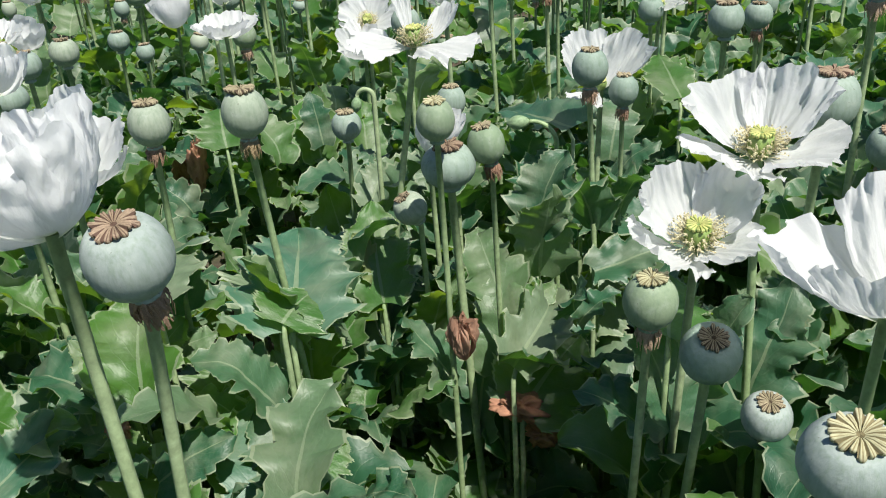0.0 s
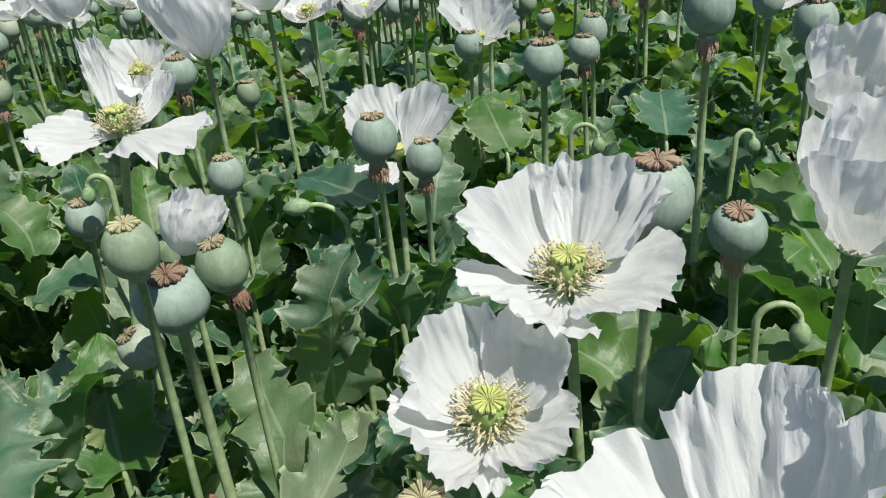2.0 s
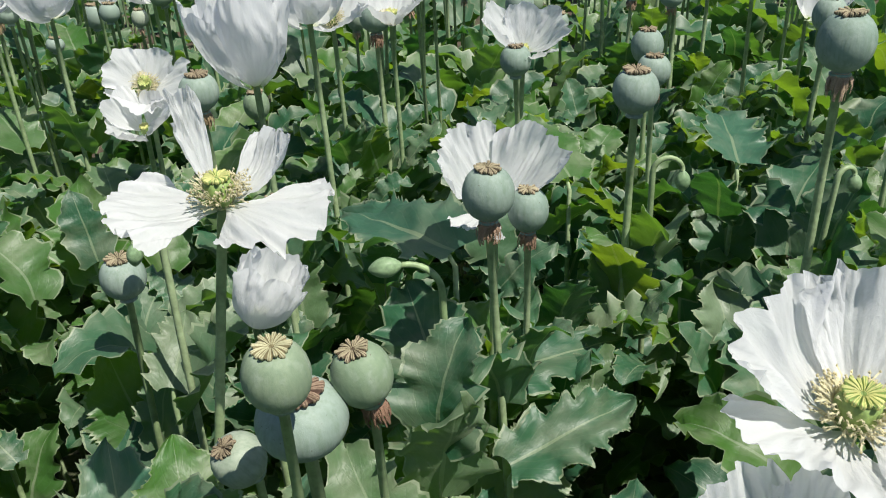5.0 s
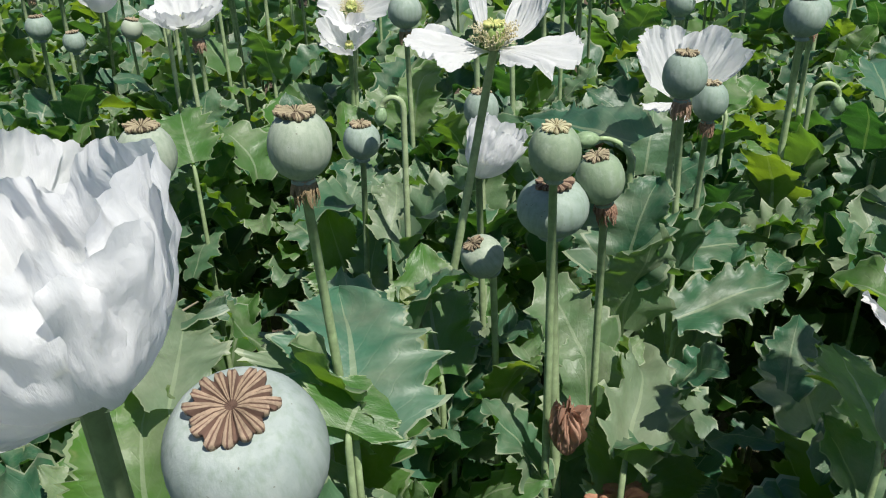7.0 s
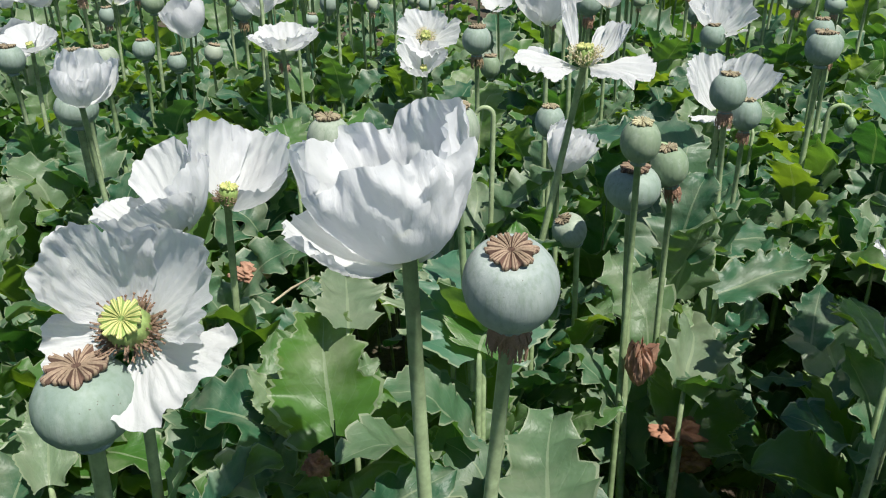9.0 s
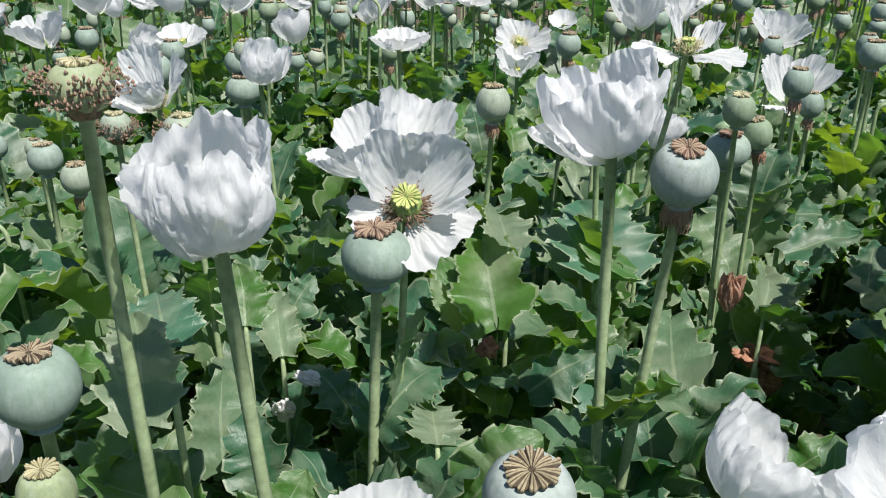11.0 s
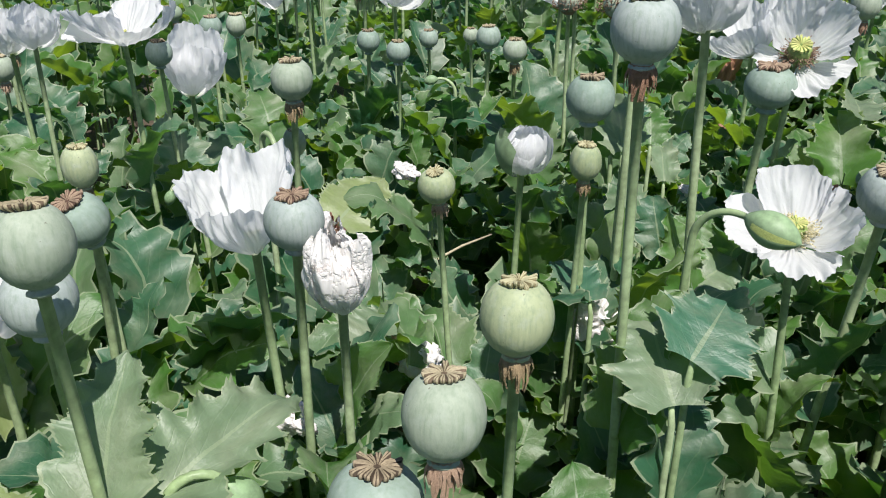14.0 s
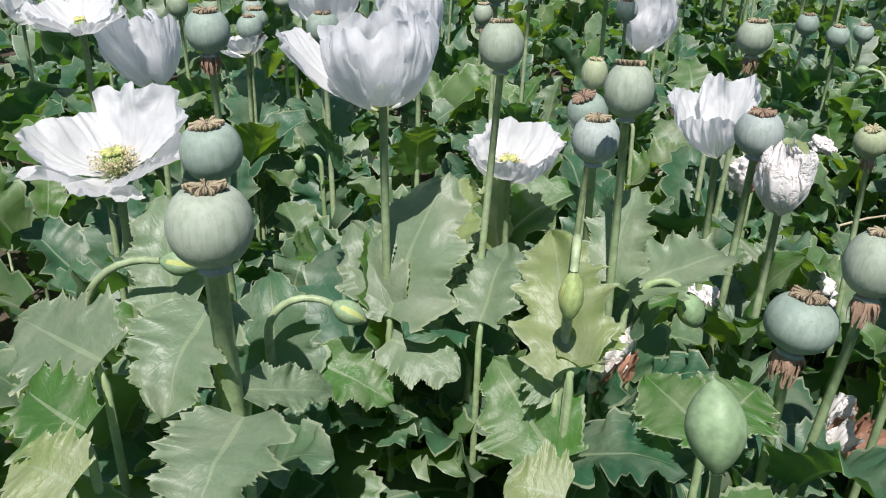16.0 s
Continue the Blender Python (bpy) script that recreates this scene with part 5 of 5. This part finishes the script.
withered("withered red-brown flower caught on poppy leaves", 0.460, 1.084, 0.810, 0.056, 12, 200, 5, 5)
poppy_flower(-0.128, 0.303, 0.944, 0.055, "withered", 6, 200, stamens="", foot=(0.01, 0.0), leaves=3, label="poppy plant with a crumpled white and pink dying flower", petals=((190, 64, -46, 62, 0.070), (262, 66, -50, 60, 0.072), (330, 62, -40, 60, 0.068), (45, 64, -48, 62, 0.070), (120, 62, -44, 60, 0.068), (285, 56, -30, 44, 0.058)))
lump("withered_flower", "crumpled fallen white petals on leaves", -0.017, 0.582, 0.800, (0.052, 0.035, 0.055), CRUMPLE, 11)
lump("withered_flower", "shrivelled pinkish petal lying on a leaf", 0.548, 1.482, 0.911, (0.02, 0.02, 0.035), WILT, 13)
lump("withered_flower", "crumpled fallen petals with brown edges", -0.192, 0.318, 0.820, (0.045, 0.025, 0.03), CRUMPLE, 15)
lump("withered_flower", "pinkish white petals crumpled on a leaf", -0.146, 0.462, 0.795, (0.042, 0.03, 0.045), CRUMPLE, 16)
withered("rosy brown dying petals on a leaf", -0.158, 0.468, 0.782, 0.044, 40, 250, 18, 4)
lump("withered_flower", "tan and pink withered flower among leaves", -0.300, 0.550, 0.857, (0.034, 0.026, 0.050), CRUMPLE, 20)
withered("tan and pink withered flower among leaves", -0.296, 0.548, 0.830, 0.055, 20, 100, 21, 3)
lump("withered_flower", "small white fallen petal caught on leaves", -0.006, 0.900, 0.785, (0.020, 0.012, 0.034), CRUMPLE, 22)
lump("withered_flower", "small white fallen petal caught on leaves", 0.025, 0.875, 0.838, (0.022, 0.014, 0.012), CRUMPLE, 24)
lump("dried_leaf", "dark red dried leaf scrap among leaves", 0.188, 0.948, 0.832, (0.020, 0.014, 0.026), WILT, 26)
withered("rosy and white dried petals hanging among leaves", -0.022, 0.240, 0.770, 0.080, 18, 60, 19, 3)
withered("rosy and white dried petals hanging among leaves", -0.140, 0.098, 0.836, 0.062, 26, 40, 23, 2)


lump("dried_leaf", "shrivelled brown leaf hanging among green leaves", -0.104, 1.740, 0.760, (0.030, 0.020, 0.075), WILT, 31)
lump("dried_leaf", "shrivelled brown leaf hanging among green leaves", -0.002, 1.598, 0.820, (0.032, 0.022, 0.110), WILT, 33)
lump("dried_leaf", "dry brown curled leaf lying on poppy leaves", 0.512, 1.105, 0.740, (0.065, 0.035, 0.025), WILT, 35, 20)
lump("dried_leaf", "dry rosy leaf scrap on poppy leaves", 0.531, 1.112, 0.700, (0.035, 0.02, 0.035), WILT, 37)
lump("dried_leaf", "dry pinkish leaf scrap on poppy leaves", 0.041, 1.353, 0.790, (0.045, 0.03, 0.02), WILT, 39)
lump("dried_leaf", "dry pinkish leaf scrap on poppy leaves", -0.474, 0.017, 0.780, (0.022, 0.018, 0.030), WILT, 41)
lump("withered_flower", "small white fallen petals caught on leaves", -0.334, 0.819, 0.830, (0.035, 0.025, 0.020), CRUMPLE, 43)
lump("withered_flower", "small white fallen petals caught on leaves", 0.050, 0.560, 0.790, (0.025, 0.020, 0.030), CRUMPLE, 45)

# ---- more flowers towards the field's edge ----
poppy_flower(-0.754, 1.265, 1.000, 0.105, "cup", 10, 60, stamens="")
poppy_flower(-0.665, 1.327, 1.000, 0.110, "tulip", 12, 200, stamens="")
poppy_pod(-0.960, 0.252, 0.966, 0.038, "grey", "dark", 1)


def straw(a, b):
    verts, faces = tube([Vector(a), Vector(a).lerp(Vector(b), 0.5) + Vector((0, 0, 0.003)), Vector(b)], [0.0016, 0.0015, 0.0011], 6)
    tagged(new("dry_straw", sheet("dry_straw", verts, faces, STRAW)), "pale dry straw stalk lying across leaves", "straw")


straw((-0.240, 0.694, 0.770), (-0.180, 0.736, 0.800))
straw((0.070, 1.305, 0.770), (0.125, 1.326, 0.800))

# ---- leafy plants between the heads ----
def in_ring(x, y, near, far):
    d = math.hypot((x - 0.2) / 1.25, y - 0.5)
    return near < d < far


fill = random.Random(41)
spots = [(-1.30 + 0.125 * col + fill.uniform(-0.05, 0.05), -0.45 + 0.125 * row + fill.uniform(-0.05, 0.05)) for row in range(23) for col in range(25)]
spots = [p for p in spots if all(math.hypot(p[0] - g[0], p[1] - g[1]) > 0.11 for g in GAPS)]
spots.sort(key=lambda p: abs(p[0] - (0.1 + 0.28 * p[1])) + 0.6 * abs(p[1] - 0.75))
for x, y in spots[:70]:
    leafy_plant(x, y, 0.80 + fill.uniform(-0.12, 0.06) + 0.03 * x, 9, 0.135, fill)


def foliage_mass(name, places, shapes, seed, scale, low, rise):
    """Leaves of plants that cannot be told apart, as one mass."""
    rng = random.Random(seed)
    verts, faces, uvs, total = [], [], [], 0
    for x, y in places:
        v, f, u = rng.choice(shapes)
        long = scale * rng.uniform(0.65, 1.25)
        up = rng.random()
        m = pose(x, y, low + 0.03 * max(-2, min(2, x)) + rise * up ** 0.7, rng.uniform(5, 45) + 32 * up, rng.uniform(-25, 25), rng.uniform(0, 360)) @ Matrix.Scale(long, 4)
        a = np.array(m)
        verts.append(v @ a[:3, :3].T + a[:3, 3])
        faces.append(f + total)
        uvs.append(u)
        total += len(v)
    me = sheet("foliage", np.concatenate(verts).tolist(), np.concatenate(faces).tolist(), LEAF_FAR, np.concatenate(uvs))
    return tagged(new(name, me), "mass of grey-green toothed poppy leaves", "foliage", kind="stuff")


def leaf_shapes(count, teeth, half, seed):
    rng = random.Random(seed)
    out = []
    for n in range(count):
        v, f, u = leaf_points(900 + n + seed, teeth, half, rng.uniform(0.04, 0.10), rng.uniform(10, 95), rng.uniform(4, 34), rng.choice((3, 4, 5)), rng.uniform(0.27, 0.36))
        out.append((np.array(v), np.array(f), np.array(u)))
    return out


close = [(x + fill.uniform(-0.05, 0.05), y + fill.uniform(-0.05, 0.05)) for x, y in spots[70:] for _ in range(8 if -0.8 < x < 1.8 and y > 0 else 3)]
foliage_mass("poppy_foliage", close, leaf_shapes(12, 10, 2, 3), 7, 0.118, 0.42, 0.38)

low_spots = []
while len(low_spots) < 950:
    x, y = fill.uniform(-0.7, 1.2), fill.uniform(-0.25, 2.0)
    if abs(x - (0.1 + 0.28 * y)) < 0.62 and all(math.hypot(x - g[0], y - g[1]) > 0.10 for g in GAPS):
        low_spots.append((x, y))
small = []
for n in range(8):
    v, f, u = leaf_points(1300 + n, 11, 2, 0.07 + 0.02 * (n % 4), 20 + 12 * n, 4 * n, 3 + n % 3)
    small.append((np.array(v), np.array(f), np.array(u)))
foliage_mass("poppy_foliage", low_spots, small, 12, 0.085, 0.60, 0.22)


# ---- the field beyond ----
def scatter(count, near, far, rng, front):
    out = []
    while len(out) < count:
        x, y = rng.uniform(-far * 1.25, far * 1.25), rng.uniform(-far, far)
        if in_ring(x, y, near, far) and not (-1.3 < x < 1.75 and -0.5 < y < 2.4) and (y > 0.2 - 0.35 * abs(x)) == front:
            out.append((x, y))
    return out


far_rng = random.Random(77)
foliage_mass("poppy_foliage", scatter(5200, 0.9, 4.0, far_rng, True), leaf_shapes(8, 7, 1, 40), 8, 0.135, 0.38, 0.42)
foliage_mass("poppy_foliage", scatter(3800, 4.0, 9.0, far_rng, True), leaf_shapes(6, 6, 1, 60), 9, 0.24, 0.33, 0.42)
foliage_mass("poppy_foliage", scatter(1800, 0.9, 5.0, far_rng, False), leaf_shapes(6, 6, 1, 80), 10, 0.26, 0.35, 0.5)

def raw(me):
    """A mesh's points, quads and material slots as arrays."""
    v = np.empty(len(me.vertices) * 3)
    me.vertices.foreach_get("co", v)
    return v.reshape(-1, 3), [tuple(p.vertices) for p in me.polygons], [p.material_index for p in me.polygons]


def back_rows(name, places, seed):
    """Plants of the rows behind, told apart no more: capsules, crowns, open flowers, stalks and leaves in one mass."""
    rng = random.Random(seed)
    mats = (STEM, POD["grey"], POD["green"], POD["pale"], CROWN["dark"][0], CROWN["dark"][1], PETAL, LEAF_FAR, HUSK)
    pods = [raw(PODS_FAR["grey", n][0]) + (PODS_FAR["grey", n][1],) for n in range(4)]
    crown, husk = raw(CROWNS_FAR["dark"]), raw(husk_mesh(HUSK, 2, 26))
    forms = ((80, 40, 56, 0.9, 0.11, 0.55), (90, -15, 62, 0.66, 0.085, 0.85), (84, -22, 60, 0.66, 0.075, 0.9), (66, 22, 50, 0.7, 0.13, 0.70))
    petals = []
    for n, (start, end, half, bend, fold, reach) in enumerate(forms):
        petals.append([(raw(petal_mesh(60 + 7 * n + k, start + 4 * k, end - 6 * k, half, PETAL, fold, bend, 18, 9)), reach) for k in range(3)])
    petal_uv = [(k / 17, i / 8) for i in range(9) for k in range(18)]
    leaves = leaf_shapes(6, 11, 2, 140)
    verts, faces, uvs, slots, total = [], [], [], [], 0

    def put(v, f, m, slot, u=None):
        nonlocal total
        a = np.array(m)
        verts.append(v @ a[:3, :3].T + a[:3, 3])
        faces.extend(tuple(i + total for i in face) for face in f)
        slots.extend(slot if isinstance(slot, list) else [slot] * len(f))
        uvs.append(np.zeros((len(v), 2)) if u is None else np.asarray(u))
        total += len(v)

    for x, y in places:
        z = 1.0 + 0.03 * max(-1.5, min(1.5, x)) + rng.uniform(-0.10, 0.06)
        lean = aim(rng.uniform(0, 14), rng.uniform(0, 360))
        place = Matrix.Translation((x, y, z)) @ lean @ pose(0, 0, 0, 0, 0, rng.uniform(0, 360))
        if rng.random() < 0.64:
            v, f, s, low = rng.choice(pods)
            wide = rng.uniform(0.032, 0.048)
            m = place @ Matrix.Scale(wide, 4)
            put(v, f, m, rng.choice((1, 1, 2, 3)))
            put(crown[0], crown[1], m, [4 + i for i in crown[2]])
            if rng.random() < 0.5:
                put(husk[0], husk[1], m @ Matrix.Translation((0, 0, low + 0.04)), 8)
            top = m @ Vector((0, 0, low))
        else:
            kind = rng.choice(petals)
            span = rng.uniform(0.08, 0.115)
            place = Matrix.Translation((x, y, z)) @ aim(rng.uniform(4, 30), rng.uniform(100, 260)) @ pose(0, 0, 0, 0, 0, rng.uniform(0, 360))
            for n in range(4):
                (v, f, s), reach = kind[n % 3]
                put(v, f, place @ pose(0, 0, 0.002 * n, 0, 0, 90 * n + rng.uniform(-12, 12)) @ Matrix.Scale(span * reach * rng.uniform(0.85, 1.08), 4), 6, petal_uv)
            top = place.translation
        v, f = tube(stem_line(Vector((x + rng.uniform(-0.05, 0.05), y + rng.uniform(-0.05, 0.05), 0)), top, rng.uniform(-0.012, 0.012), 4), [0.0042, 0.0038, 0.0034, 0.003], 5)
        put(np.array([tuple(p) for p in v]), f, Matrix.Identity(4), 0)
        for n in range(2):
            v, f, u = rng.choice(leaves)
            put(v, [tuple(q) for q in f.tolist()], pose(x, y, rng.uniform(0.5, 0.78), rng.uniform(20, 60), 0, rng.uniform(0, 360)) @ Matrix.Scale(rng.uniform(0.12, 0.18), 4), 7, u)
    ob = new(name, sheet(name, np.concatenate(verts).tolist(), faces, mats, np.concatenate(uvs), slots))
    return tagged(ob, "rows of poppies with grey-green capsules and white flowers", "poppies", kind="stuff")


behind = []
while len(behind) < 110:
    x, y = far_rng.uniform(-3.2, 3.4), far_rng.uniform(-1.0, 4.2)
    seen_zone = (-0.95 < x < 1.25 and -0.4 < y < 2.5)
    if seen_zone or not in_ring(x, y, 0.9, 3.4) or y < 0.9 - 1.2 * abs(x - 0.1) / 2:
        continue
    behind.append((x, y))
behind += [(far_rng.uniform(-1.0, 1.5), far_rng.uniform(1.9, 3.4)) for _ in range(120)]
behind += [(far_rng.uniform(-2.4, -0.95), far_rng.uniform(0.2, 2.4)) for _ in range(80)]
behind.sort(key=lambda p: math.hypot(p[0] - 0.1, p[1] - 0.4))
for x, y in behind[:42]:
    z = 1.0 + 0.03 * x + far_rng.uniform(-0.09, 0.05)
    if far_rng.random() < 0.66:
        poppy_pod(x, y, z, far_rng.uniform(0.034, 0.048), far_rng.choice(("grey", "grey", "green", "pale")), far_rng.choice(("dark", "tan")), far_rng.randrange(3), far_rng.choice(("", "red", "pale")), leaves=2, leaf_top=0.7, fine=False)
    else:
        poppy_flower(x, y, z, far_rng.uniform(0.08, 0.11), far_rng.choice(("cup", "bowl", "fan", "tulip")), far_rng.uniform(4, 28), far_rng.uniform(100, 260), leaves=2, stamens="", fine=False)
back_rows("back_row_poppies", behind[42:], 23)


def far_heads(count, near, far):
    """Stalks, capsules and white flowers of the far field, as one mass."""
    rng = random.Random(5)
    pieces, slots = [], []
    done = 0
    while done < count:
        x, y = rng.uniform(-far * 1.25, far * 1.25), rng.uniform(-far, far)
        if not in_ring(x, y, near, far) or (-0.95 < x < 1.25 and -0.4 < y < 2.7):
            continue
        z = 1.0 + 0.02 * max(-2, min(2, x)) + rng.uniform(-0.1, 0.06)
        head = Vector((x, y, z))
        v, f = tube([Vector((x + rng.uniform(-0.03, 0.03), y, 0)), head], [0.004, 0.003], 4)
        pieces.append((v, f))
        slots += [0] * len(f)
        white = rng.random() < 0.33
        rings, sides = (5, 8)
        wide = rng.uniform(0.045, 0.06) if white else rng.uniform(0.019, 0.024)
        pts = []
        for i in range(rings):
            b = math.pi * (i / (rings - 1) if not white else 0.35 + 0.65 * i / (rings - 1))
            for k in range(sides):
                a = 2 * math.pi * k / sides
                w = wide * (1 + (0.25 * rng.uniform(-1, 1) if white else 0.0))
                pts.append(head + Vector((w * math.sin(b) * math.cos(a), w * math.sin(b) * math.sin(a), wide * (0.9 * math.cos(b) + (0.9 if white else 0.0)))))
        f = grid_faces(rings, sides, True)
        pieces.append((pts, f))
        slots += [2 if white else 1] * len(f)
        done += 1
    verts, faces = joined(pieces)
    ob = new("far_poppies", sheet("far_poppies", verts, faces, (STEM, POD["grey"], PETAL), slots=slots))
    return tagged(ob, "distant poppies with capsules and white flowers", "poppies", kind="stuff")


far_heads(1800, 2.5, 9.0)
